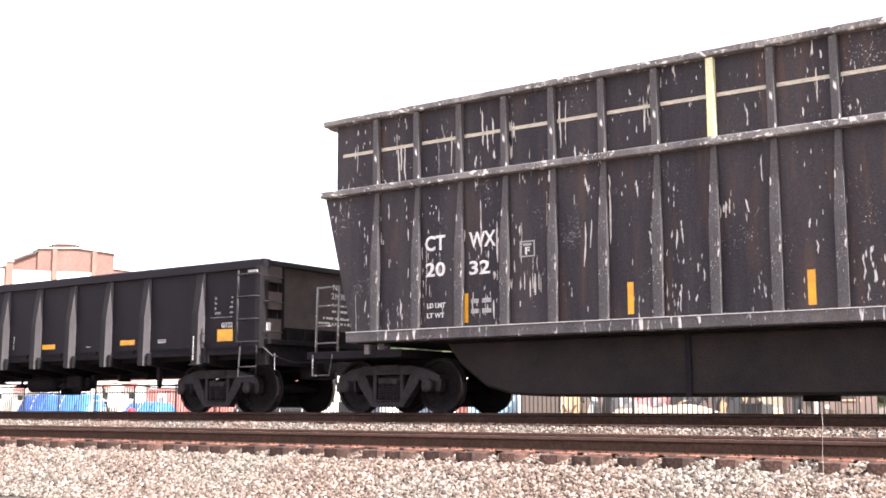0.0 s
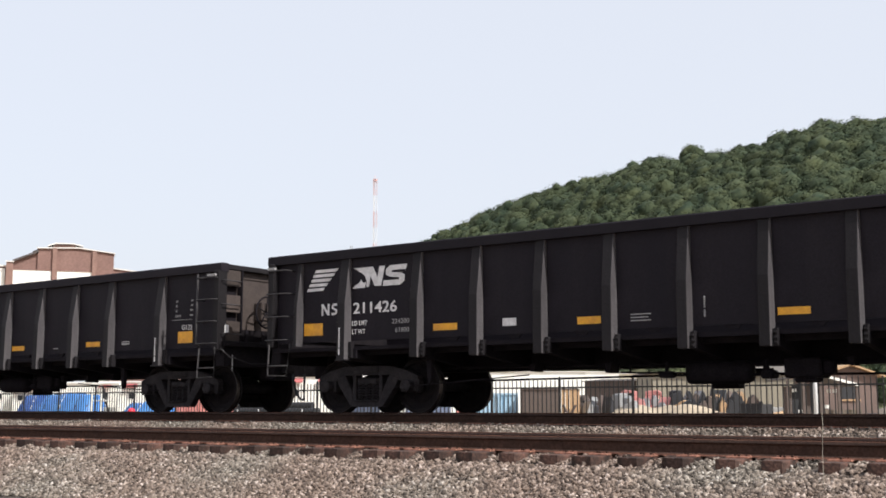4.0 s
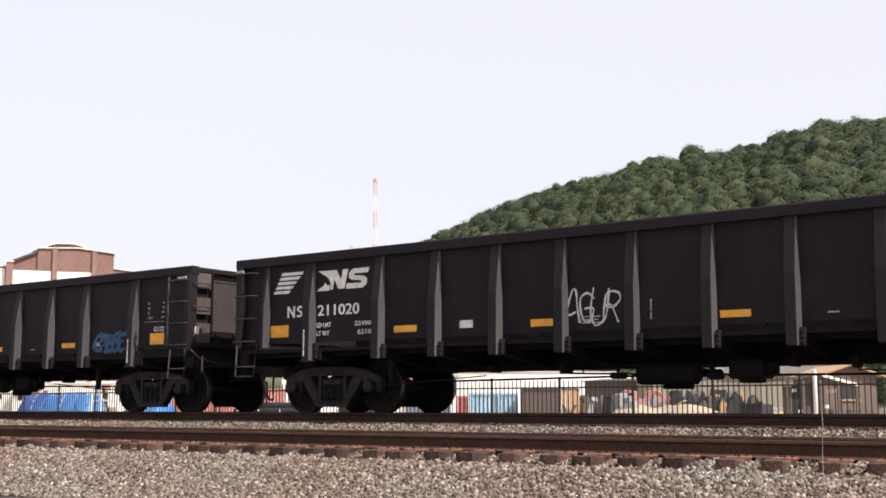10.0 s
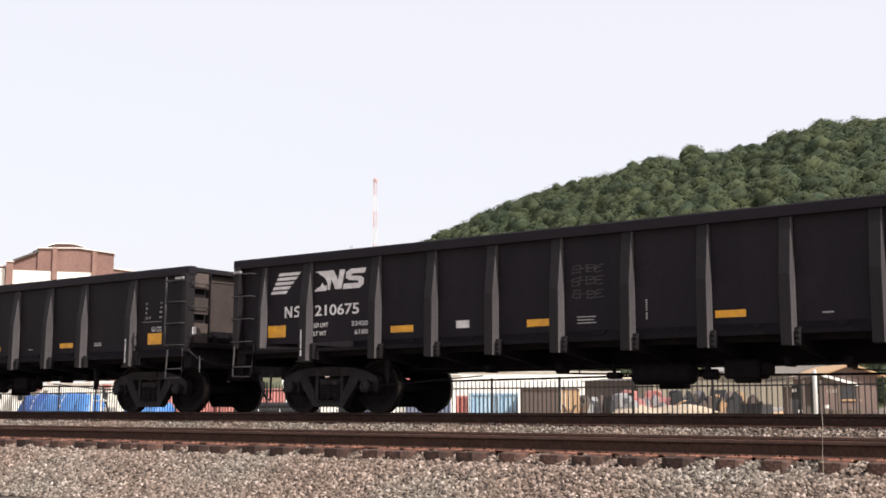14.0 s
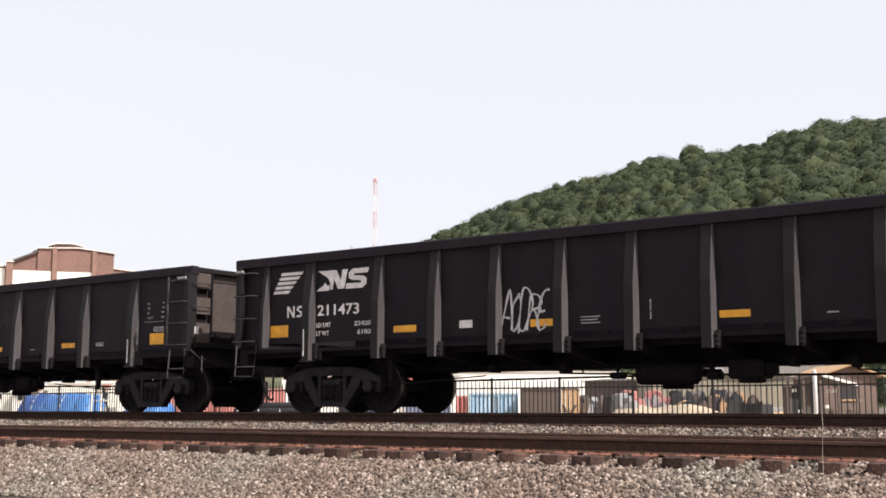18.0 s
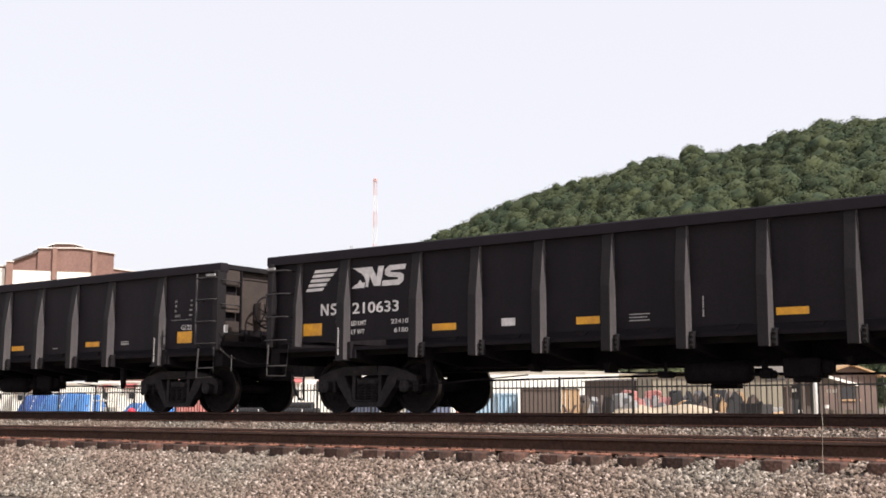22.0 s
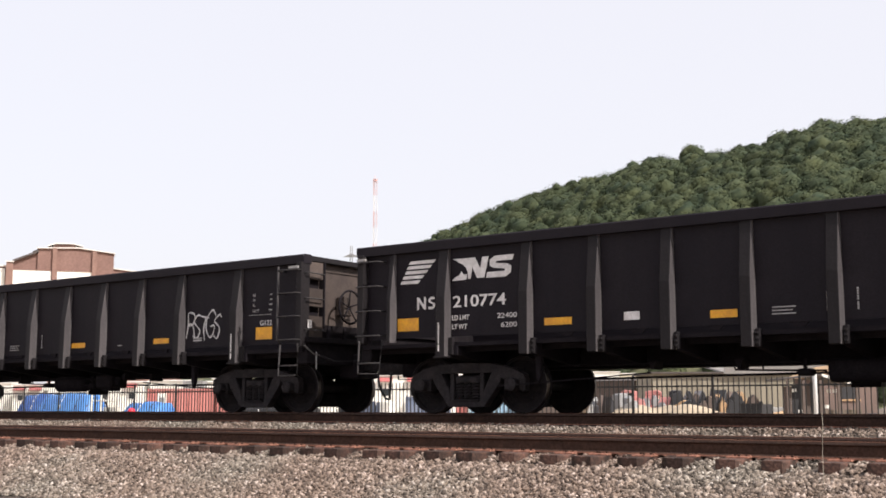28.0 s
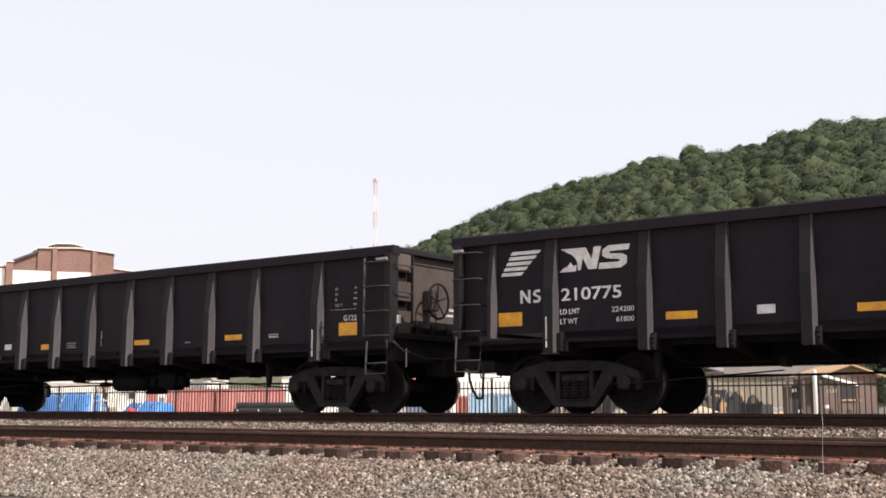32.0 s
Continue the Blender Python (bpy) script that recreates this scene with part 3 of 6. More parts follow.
def gondola():
    """Open-top steel gondola, 15.7 m over its ends, built about its middle."""
    car = thing("gondola_car", "black open-top steel gondola freight car", "railroad car", group="gondolas of the train")
    xl, xr = -8.04, 7.79
    # floor, sills
    part("floor", Shape().box(xl + 0.05, xr - 0.05, -1.58, 1.58, 1.06, 1.12), "under", car)
    part("centre_sill", Shape().prism([(-0.22, 0.7), (0.22, 0.7), (0.18, 0.74), (0.18, 1.06), (-0.18, 1.06), (-0.18, 0.74)], xl - 0.1, xr + 0.1, "x"), "under", car, "grimy steel centre sill")
    for side in (-1, 1):
        lab = "black painted steel side sheet" if side < 0 else ""
        a, b = sorted((side * 1.56, side * 1.53))
        part("side_sheet", Shape().box(xl + 0.03, xr - 0.03, a, b, 1.215, 2.64), "car_paint", car, lab)
        a, b = sorted((side * 1.65, side * 1.45))
        part("top_chord", Shape().prism([(a, 2.62), (b, 2.62), (b, 2.76), (b - 0.02, 2.782), (a + 0.02, 2.782), (a, 2.76)], xl - 0.06, xr + 0.01, "x"), "car_paint", car, "black box-section top chord")
        a, b = sorted((side * 1.36, side * 1.28))
        # sill coloured near black, for the shade below the side sheet
        part("side_sill", Shape().box(xl + 0.03, xr - 0.03, a, b, 0.98, 1.06), "grime_shade", car)
    # posts, tapering out towards their feet
    def hat(z0, w):
        """Pressed hat-section post: broad flat face, side flanks that deepen from the top down."""
        return Shape().add([(0.005 - w, 0, z0), (0.01, 0, z0), (0.005, 0, 2.64), (0.01 - w, 0, 2.64), (0.02 - w, -0.165, z0), (-0.007, -0.165, z0), (-0.007, -0.155, 1.85), (0.02 - w, -0.155, 1.85), (-0.005, -0.045, 2.64), (0.015 - w, -0.045, 2.64)],
                           [(0, 1, 2, 3), (0, 4, 5, 1), (4, 7, 6, 5), (7, 9, 8, 6), (9, 3, 2, 8), (1, 5, 6, 8, 2), (0, 3, 9, 7, 4)])

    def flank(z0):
        """The post's forward flank; its paler colour stands for the sun on that side."""
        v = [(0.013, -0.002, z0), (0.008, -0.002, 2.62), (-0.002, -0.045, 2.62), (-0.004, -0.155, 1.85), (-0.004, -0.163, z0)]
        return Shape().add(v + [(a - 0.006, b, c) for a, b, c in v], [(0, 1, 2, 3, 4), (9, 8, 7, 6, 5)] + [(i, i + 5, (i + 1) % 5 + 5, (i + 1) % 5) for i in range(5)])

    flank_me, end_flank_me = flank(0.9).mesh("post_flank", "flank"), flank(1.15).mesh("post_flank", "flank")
    post = hat(0.9, 0.18)
    post.box(0.012, 0.075, -0.1, 0.0, 0.9, 1.14)
    for z in (0.93, 1.0, 1.07):
        post.box(0.018, 0.07, -0.13, -0.1, z, z + 0.03)
    jack = hat(0.9, 0.2)
    jack.box(-0.215, 0.045, -0.18, 0.0, 0.875, 0.9)
    jack.box(0.012, 0.09, -0.08, 0.0, 0.92, 1.2)
    post_me, jack_me = post.mesh("side_post", "car_post", 0.006), jack.mesh("jacking_post", "car_post", 0.006)
    beam = Shape().prism([(-1.56, 1.07), (-1.6, 1.07), (-1.6, 0.9), (-1.5, 0.9), (-0.2, 0.74), (0.2, 0.74), (1.5, 0.9), (1.6, 0.9), (1.6, 1.07), (1.56, 1.07)], -0.05, 0.05, "x").mesh("crossbearer", "under")
    for i in range(-4, 5):
        x = 1.1675 * i
        for side in (-1, 1):
            sp = part("side_post", post_me, "", car, "", pose(x, side * 1.56, 0, 0, 0, 0 if side < 0 else 180))
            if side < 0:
                part("post_flank", flank_me, "", sp, "forward flank of the post, coloured as if sunlit")
        part("crossbearer", beam, "", car, "", pose(x, 0, 0))
    for x in (-6.207, 6.207):
        for side in (-1, 1):
            jp = part("jacking_post", jack_me, "", car, "post with jacking pad", pose(x, side * 1.56, 0, 0, 0, 0 if side < 0 else 180))
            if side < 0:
                part("post_flank", flank_me, "", jp, "forward flank of the post, coloured as if sunlit")
        part("body_bolster", Shape().prism([(-1.6, 0.92), (-0.3, 0.78), (0.3, 0.78), (1.6, 0.92), (1.6, 1.07), (-1.6, 1.07)], -0.16, 0.16, "x"), "under", car, "", pose(x, 0, 0))
    # scalloped apron between the posts
    for i in range(-4, 4):
        xm = 1.1675 * (i + 0.5)
        # dark underframe colour here stands for the apron being unlit
        part("apron", Shape().prism([(xm - 0.13, 1.22), (xm - 0.07, 1.15), (xm + 0.07, 1.15), (xm + 0.13, 1.22)], -1.552, -1.525), "under", car)
    end_post = hat(1.15, 0.1).mesh("end_post", "car_post", 0.005)
    for side, x in ((-1, -7.31), (1, 7.2)):
        ep = part("end_post", end_post, "", car, "", pose(x, side * 1.56, 0, 0, 0, 0 if side < 0 else 180))
        if side < 0:
            part("post_flank", end_flank_me, "", ep, "forward flank of the post, coloured as if sunlit")
    # ends
    for way, xe in ((1, xr), (-1, xl)):
        def bx(s, a, b, *rest):
            lo, hi = sorted((xe - way * a, xe - way * b))
            return s.box(lo, hi, *rest)
        sheet = bx(Shape(), 0.16, 0.12, -1.49, 1.49, 1.5, 2.68)
        es = part("end_sheet", sheet, "car_end", car, "dusty brown-black recessed end sheet")
        part("end_chord", bx(Shape(), 0.2, 0.0, -1.45, 1.45, 2.67, 2.768), "car_post", car, "dark end top chord", bevel=0.01)
        # lower sheet near black: shade under the end panel is in its colour
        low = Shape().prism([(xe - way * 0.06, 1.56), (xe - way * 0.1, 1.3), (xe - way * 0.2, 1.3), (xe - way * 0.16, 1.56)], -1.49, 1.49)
        part("lower_end_sheet", low, "grime_shade", es, "dark lower end sheet")
        for y in (-0.9, -0.45, 0.0, 0.45, 0.9):
            part("lower_rib", bx(Shape(), 0.09, 0.04, y - 0.04, y + 0.04, 1.32, 1.55), "under", es)
        for a in (-1.13, 1.05):
            part("end_rib", bx(Shape(), 0.12, -0.015, a + 0.02, a + 0.055, 1.5, 2.68), "under", es, "dark upright rod", bevel=0.008)
            for z in (1.62, 2.08):
                # flat dark plates stand for the shade inside the slots
                part("end_slot", bx(Shape(), 0.12, 0.112, a + 0.075 if a < 0 else a - 0.06, a + 0.135 if a < 0 else a, z, z + 0.24), "grime_shade", es, "dark upright plate for the shade in a slot")
        band = bx(Shape(), 0.12, 0.1, -1.05, 1.05, 2.53, 2.55)
        part("end_rail", band, "car_end", es)
        for s in (-1, 1):
            a, b = sorted((s * 1.135, s * 1.475))
            # back of the recess coloured dark, for the shade within it
            part("end_recess", bx(Shape(), 0.12, 0.11, a, b, 1.32, 2.6), "under", es, "recess beside the end ladder, shade put into its colour")
        for z0, z1 in ((2.36, 2.66), (1.87, 2.19), (1.33, 1.7)):
            for s in (-1, 1):
                a, b = sorted((s * 1.13, s * 1.48))
                part("gusset_plate", bx(Shape(), 0.12, 0.006, a, b, z0, z1), "car_end", es)
        ledge = bx(bx(Shape(), 0.14, -0.1, -1.58, 1.58, 1.22, 1.32), 0.2, -0.02, -1.55, 1.55, 0.85, 1.22)
        # sill near black too, for the shade that the next car throws
        part("end_sill", ledge, "grime_shade", car, "dark end sill and ledge", bevel=0.01)
        part("striker", bx(Shape(), 0.3, -0.12, -0.3, 0.3, 0.62, 1.06), "under", car, bevel=0.02)
        for s in (-1, 1):
            a, b = sorted((s * 1.70, s * 1.48))
            cp = part("corner_post", bx(Shape(), 0.13, 0.0, a, b, 1.15, 2.64), "car_post", car, "corner post with grab irons", bevel=0.008)
            for z in (1.27, 1.68, 2.09, 2.5):
                x1, x2, y1, y2 = xe - way * 0.02, xe - way * 0.52, s * 1.70, s * 1.78
                grab = Shape().tube([(x1, y1, z), (x1 - way * 0.02, y2, z), (x2 + way * 0.02, y2, z), (x2, s * 1.52, z)], 0.012, 6)
                part("grab_iron", grab, "grab", cp, smooth=True)
            for z in (1.45, 2.0, 2.45):
                grab = Shape().tube([(xe, s * 1.62, z), (xe + way * 0.07, s * 1.6, z), (xe + way * 0.07, s * 1.18, z), (xe, s * 1.16, z)], 0.012, 6)
                part("grab_iron", grab, "grab", cp, smooth=True)
            st = Shape().tube([(xe - way * 0.06, s * 1.7, 1.2), (xe - way * 0.05, s * 1.72, 0.65), (xe - way * 0.5, s * 1.72, 0.64), (xe - way * 0.52, s * 1.66, 1.2)], 0.017, 6)
            st.tube([(xe - way * 0.05, s * 1.72, 0.82), (xe - way * 0.51, s * 1.7, 0.82)], 0.014, 6)
            part("stirrup_step", st, "iron", car, "bent steel stirrup step", smooth=True)
            if way * s < 0:
                lad = Shape().tube([(xe - way * 0.52, s * 1.66, 1.2), (xe - way * 0.53, s * 1.74, 1.3), (xe - way * 0.52, s * 1.74, 2.58)], 0.02, 6)
                part("ladder_stile", lad, "grab", car, smooth=True)
        if way > 0:
            # pale strip stands for the highlight on the chord's rounded end
            part("corner_cap", Shape().box(xe - 0.28, xe - 0.06, -1.74, -1.70, 2.53, 2.57), "dim_white", car, "white corner cap, highlight put into its colour")
            part("cock_handle", Shape().tube([(xe + 0.15, -1.45, 1.06), (xe + 0.15, -1.45, 0.76)], 0.010, 6), "dim_white", car, "pale angle cock handle")
            part("lever_bracket", Shape().tube([(xe - 0.02, -1.6, 1.18), (xe + 0.06, -1.55, 1.1), (xe + 0.12, -1.48, 1.02), (xe + 0.2, -1.42, 1.0)], 0.016, 6), "iron", car)
            part("placard", Shape().box(xe + 0.015, xe + 0.025, -1.54, -1.44, 1.48, 1.62), "white", car, "small white placard")
        else:
            # the same painted highlight at the other end
            part("corner_cap", Shape().box(xe + 0.02, xe + 0.2, -1.74, -1.70, 2.53, 2.57), "dim_white", car, "white corner cap, highlight put into its colour")
        coupler(car, (PITCH / 2) * way, way)
    # brake gear under the floor
    res = Shape().lathe([(0.02, -1.35), (0.16, -1.33), (0.17, -1.25), (0.17, -0.45), (0.13, -0.37), (0.02, -0.35)], 18, "x")
    part("air_reservoir", res, "under", car, "grimy air reservoir", pose(0.83, -0.55, 0.6), smooth=True)
    cyl = Shape().lathe([(0.02, -0.1), (0.15, -0.08), (0.17, 0.0), (0.17, 0.4), (0.06, 0.45), (0.06, 0.8)], 18, "x").box(-0.12, 0.3, -0.12, 0.12, -0.24, 0.0)
    part("brake_cylinder", cyl, "under", car, "", pose(-0.35, 0.3, 0.62), smooth=False)
    part("control_valve", Shape().box(0.98, 1.5, -0.75, -0.3, 0.5, 0.78).box(1.1, 1.42, -0.7, -0.4, 0.44, 0.52).box(1.45, 1.64, -0.65, -0.45, 0.54, 0.74), "under", car, bevel=0.03)
    part("pipe_bracket", Shape().box(0.6, 0.8, -0.65, -0.4, 0.5, 0.62).box(0.62, 0.7, -0.6, -0.5, 0.6, 0.78), "under", car, bevel=0.03)
    part("release_valve", Shape().box(-0.95, -0.72, -0.7, -0.5, 0.53, 0.63).box(-0.88, -0.82, -0.62, -0.56, 0.6, 0.78), "under", car, bevel=0.03)
    for k, x in enumerate((-3.1, -1.75, 1.9, 2.75, 3.6)):
        part("pipe_clamp", Shape().prism([(x - 0.06, 0.78), (x + 0.06, 0.78), (x + 0.03, 0.66 - 0.03 * (k % 2)), (x - 0.02, 0.66 - 0.03 * (k % 2))], -0.75, -0.45), "under", car)
    pipe = Shape().tube([(-7.5, -0.45, 0.78), (-2.0, -0.45, 0.74), (-0.2, -0.6, 0.72), (2.0, -0.5, 0.7), (7.4, -0.45, 0.78)], 0.022, 6)
    part("train_line_pipe", pipe, "under", car)
    rod = Shape().tube([(-5.2, 0.15, 0.55), (-0.2, 0.25, 0.6)], 0.02, 6).tube([(0.6, 0.2, 0.58), (5.1, 0.15, 0.55)], 0.02, 6)
    part("brake_rod", rod, "under", car)
    part("branch_pipe", Shape().tube([(-1.9, -0.6, 0.76), (-1.86, -0.6, 0.635), (-1.3, -0.6, 0.615), (-0.55, -0.6, 0.6)], 0.016, 6).tube([(-1.45, -0.6, 0.76), (-1.45, -0.6, 0.62)], 0.014, 5).tube([(0.3, -0.6, 0.56), (1.0, -0.6, 0.57)], 0.018, 6), "under", car)
    for x, way in ((-4.72, 1), (4.64, -1)):
        part("brake_rod", Shape().tube([(x, -1.25, 0.475), (x + way * 1.75, -1.05, 0.6)], 0.011, 5).tube([(x, -1.25, 0.475), (x - way * 0.9, -1.12, 0.43)], 0.011, 5), "under", car)
    for x in (-4.75, 4.62):
        part("bracket", Shape().prism([(x - 0.05, 0.95), (x + 0.06, 0.95), (x + 0.05, 0.58), (x + 0.01, 0.45), (x - 0.03, 0.58)], -1.3, -1.2), "under", car, "hanging bracket under the floor", bevel=0.01)
    truck(car, -6.22)
    truck(car, 6.08)
    # reflective panels and small plates that every car carries
    f = SHEET - 0.004
    for x0, x1, z0, z1 in ((-7.25, -6.82, 1.33, 1.54), (-4.44, -3.97, 1.32, 1.43), (-1.79, -1.4, 1.31, 1.42), (1.24, 1.68, 1.31, 1.41), (3.80, 4.24, 1.32, 1.42), (6.585, 6.99, 1.31, 1.53)):
        part("reflective_panel", Shape().box(x0, x1, f, SHEET + 0.01, z0, z1), "yellow", car, "yellow reflective panel", MARK)
    part("white_notice", Shape().box(-3.11, -2.86, f, SHEET + 0.01, 1.34, 1.46), "white", car, "small white notice plate", MARK)
    for x0, x1, z0, z1 in ((-0.92, -0.6, 1.32, 1.336), (-0.92, -0.64, 1.365, 1.381), (-0.92, -0.6, 1.41, 1.426), (2.71, 2.86, 1.31, 1.33), (4.93, 5.16, 1.33, 1.365), (4.93, 5.16, 1.38, 1.40)):
        part("lettering_line", Shape().box(x0, x1, f, SHEET + 0.01, z0, z1), "dim_white", car, "line of small worn lettering", MARK)
    bars = Shape()
    for k, z in enumerate((2.1, 2.01, 1.92, 1.82)):
        text = ("IH", "IW", "IL", "CU FT")[k]
        part("lettering", lettering(text, 0.055 if k < 3 else 0.16, 0.05, "dim_white", 0.006), "", car, "small white lettering", MARK @ pose(6.5, SHEET - 0.001, z - 0.01))
        for j in range(2 if k < 2 else 3):
            bars.box(6.96 - 0.028 * j, 6.978 - 0.028 * j, f, SHEET + 0.01, z + 0.003, z + 0.033)
    for j in range(9):
        bars.box(6.4 + 0.065 * j, 6.44 + 0.065 * j, f, SHEET + 0.01, 1.75, 1.762)
    tagged(part("dimension_data", bars, "dim_white", car, "columns of small white figures", MARK), kind="stuff")
    for x, y, z0, z1 in ((-6.325, -1.729, 0.98, 1.46), (6.095, -1.729, 0.97, 1.46), (-0.2, f, 1.34, 1.62), (0.19, f, 1.34, 1.66)):
        s = Shape()
        z = z0
        while z < z1 - 0.03:
            s.box(x - 0.011, x + 0.011, y - 0.002, y + 0.006, z, z + (0.1 if z == z0 else 0.022))
            z += 0.125 if z == z0 else 0.034
        part("upright_stencil", s, "white" if abs(x) > 3 else "dim_white", car, "upright white stencilled line")
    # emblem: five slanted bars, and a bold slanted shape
    emblem = Shape()
    for k in range(5):
        z0 = 2.105 + 0.08 * k
        l0, r0 = -7.2 + 0.045 * k, -6.83 + 0.078 * k
        emblem.prism([(l0, z0), (r0, z0), (r0 + 0.05, z0 + 0.052), (l0 + 0.03, z0 + 0.052)], f, SHEET + 0.01)
    part("striped_emblem", emblem, "white", car, "five slanted white bars", MARK)
    bold = Shape()
    for o in ([(-6.11, 2.10), (-5.83, 2.105), (-5.812, 2.2), (-5.87, 2.185), (-5.92, 2.245), (-5.965, 2.185), (-6.045, 2.155)],
              [(-6.09, 2.45), (-5.66, 2.45), (-5.56, 2.27), (-5.52, 2.45), (-5.40, 2.45), (-5.48, 2.12), (-5.62, 2.12), (-5.71, 2.30), (-5.745, 2.115), (-5.80, 2.115), (-5.795, 2.22), (-5.835, 2.3), (-5.9, 2.36), (-5.97, 2.385), (-6.01, 2.42)],
              [(-5.45, 2.11), (-5.08, 2.11), (-4.99, 2.17), (-4.98, 2.27), (-5.06, 2.315), (-5.26, 2.33), (-5.26, 2.365), (-4.96, 2.365), (-4.93, 2.45), (-5.28, 2.45), (-5.38, 2.39), (-5.38, 2.30), (-5.31, 2.26), (-5.1, 2.235), (-5.1, 2.2), (-5.43, 2.2)]):
        bold.prism(o, f, SHEET + 0.01)
    part("bold_emblem", bold, "white", car, "bold slanted white emblem", MARK @ pose(-0.045, 0, 0))
    return car


def hopper():
    """Tall black hopper car with an added upper side, streaked with white."""
    car = thing("hopper_car", "tall black hopper freight car with white streaks", "railroad car")
    L = 7.86
    for side in (-1, 1):
        def sy(a, b):
            return sorted((side * a, side * b))
        part("lower_side", Shape().prism([(-L + 0.04, 3.72), (-7.15, 1.34), (7.15, 1.34), (L - 0.04, 3.72)], *sy(1.62, 1.59)), "hopper", car, "black lower side sheet with white streaks" if side < 0 else "")
        part("upper_side", Shape().box(-7.58, 7.58, *sy(1.62, 1.59), 3.8, 5.0), "hopper", car, "black added upper side" if side < 0 else "")
        part("top_chord", Shape().box(-7.8, 7.8, *sy(1.76, 1.5), 4.96, 5.06), "hopper_trim", car, "scuffed grey top chord", bevel=0.015)
        part("middle_chord", Shape().box(-L, L, *sy(1.76, 1.55), 3.7, 3.81), "hopper_trim", car, "scuffed grey middle chord", bevel=0.015)
        part("side_sill", Shape().box(-7.24, 7.24, *sy(1.76, 1.5), 1.17, 1.34), "hopper_post", car, bevel=0.015)
        part("sill_edge", Shape().box(-7.24, 7.24, *sy(1.765, 1.60), 1.34, 1.352), "splash", car, "pale scuffed top of the sill")
    low = Shape().add([(-0.05, 0, 1.34), (0.05, 0, 1.34), (0.05, 0, 3.7), (-0.05, 0, 3.7), (-0.075, -0.12, 1.34), (0.075, -0.12, 1.34), (0.075, -0.12, 2.6), (-0.075, -0.12, 2.6), (0.04, -0.04, 3.7), (-0.04, -0.04, 3.7)],
                      [(0, 1, 2, 3), (0, 4, 5, 1), (4, 7, 6, 5), (7, 9, 8, 6), (9, 3, 2, 8), (1, 5, 6, 8, 2), (0, 3, 9, 7, 4)]).mesh("side_post", "hopper_post", 0.006)
    up = Shape().box(-0.055, 0.055, -0.1, 0, 3.82, 4.95).mesh("upper_post", "hopper_post", 0.008)
    up_yellow = Shape().box(-0.055, 0.055, -0.104, 0, 3.82, 4.95).mesh("upper_post", "pale_yellow", 0.008)
    band = Shape().box(-0.365, 0.365, -0.006, 0.004, 4.395, 4.45).mesh("paint_band", "cream")
    for k in range(17):
        x = -6.65 + 0.857 * k
        for side in (-1, 1):
            turn = 0 if side < 0 else 180
            if k < 16.5 and abs(x) < 7.1:
                part("side_post", low, "", car, "", pose(x, side * 1.62, 0, 0, 0, turn))
            part("upper_post", up_yellow if k == 7 else up, "", car, "pale yellow upper post" if k == 7 else "", pose(x, side * 1.62, 0, 0, 0, turn))
            part("paint_band", band, "", car, "worn cream paint band", pose(x - 0.428, side * 1.622, 0, 0, 0, turn))
    for way in (-1, 1):
        part("slope_sheet", Shape().prism([(way * L, 3.74), (way * 7.2, 1.2), (way * 7.14, 1.2), (way * (L - 0.06), 3.74)], -1.6, 1.6), "hopper", car, "sloping end sheet")
        part("upper_end", Shape().box(*sorted((way * 7.58, way * 7.54)), -1.6, 1.6, 3.74, 5.0), "hopper", car)
        part("end_chord", Shape().box(*sorted((way * 7.8, way * 7.55)), -1.6, 1.6, 4.94, 5.065), "hopper_trim", car)
        part("end_platform", Shape().box(*sorted((way * 8.3, way * 6.2)), -1.55, 1.55, 0.92, 1.05), "under", car, "dark end platform", bevel=0.01)
        part("draft_sill", Shape().box(*sorted((way * 8.35, way * 4.6)), -0.25, 0.25, 0.66, 0.93), "under", car)
        part("support_post", Shape().box(*sorted((way * 6.75, way * 6.6)), -1.5, -1.35, 1.0, 1.2).box(*sorted((way * 6.95, way * 6.85)), -1.6, -1.4, 0.98, 1.14), "hopper_trim", car)
        for s in (-1, 1):
            lad = Shape()
            for x in (8.13, 7.63):
                lad.tube([(way * (x - 0.03), s * 1.5, 2.19), (way * x, s * 1.5, 1.0)], 0.022, 6)
            for z in (2.17, 1.85, 1.5, 1.2):
                lad.tube([(way * 8.12, s * 1.5, z), (way * 7.62, s * 1.5, z)], 0.016, 6)
            lad.tube([(way * 8.15, s * 1.55, 1.0), (way * 8.13, s * 1.58, 0.64), (way * 7.75, s * 1.58, 0.64), (way * 7.7, s * 1.55, 1.0)], 0.016, 6)
            part("end_ladder", lad, "hopper_trim", car, "pale grey end ladder", smooth=True)
        coupler(car, PITCH / 2 * way, way)
        truck(car, way * 6.85)
    belly = [(-5.5, 1.15), (-5.2, 0.78), (-4.7, 0.42), (-4.2, 0.29), (-3.6, 0.26), (3.6, 0.26), (4.2, 0.29), (4.7, 0.42), (5.2, 0.78), (5.5, 1.15)]
    part("belly_tub", Shape().prism(belly, -1.3, 1.3), "hopper_belly", car, "grimy rounded belly below the sill", bevel=0.04)
    part("belly_seam", Shape().box(-1.3, -1.22, -1.34, 1.34, 0.25, 1.14).box(0.0, 0.35, -0.3, 0.3, 0.18, 0.27), "under", car)
    part("floor", Shape().box(-7.2, 7.2, -1.5, 1.5, 1.15, 1.2), "under", car)
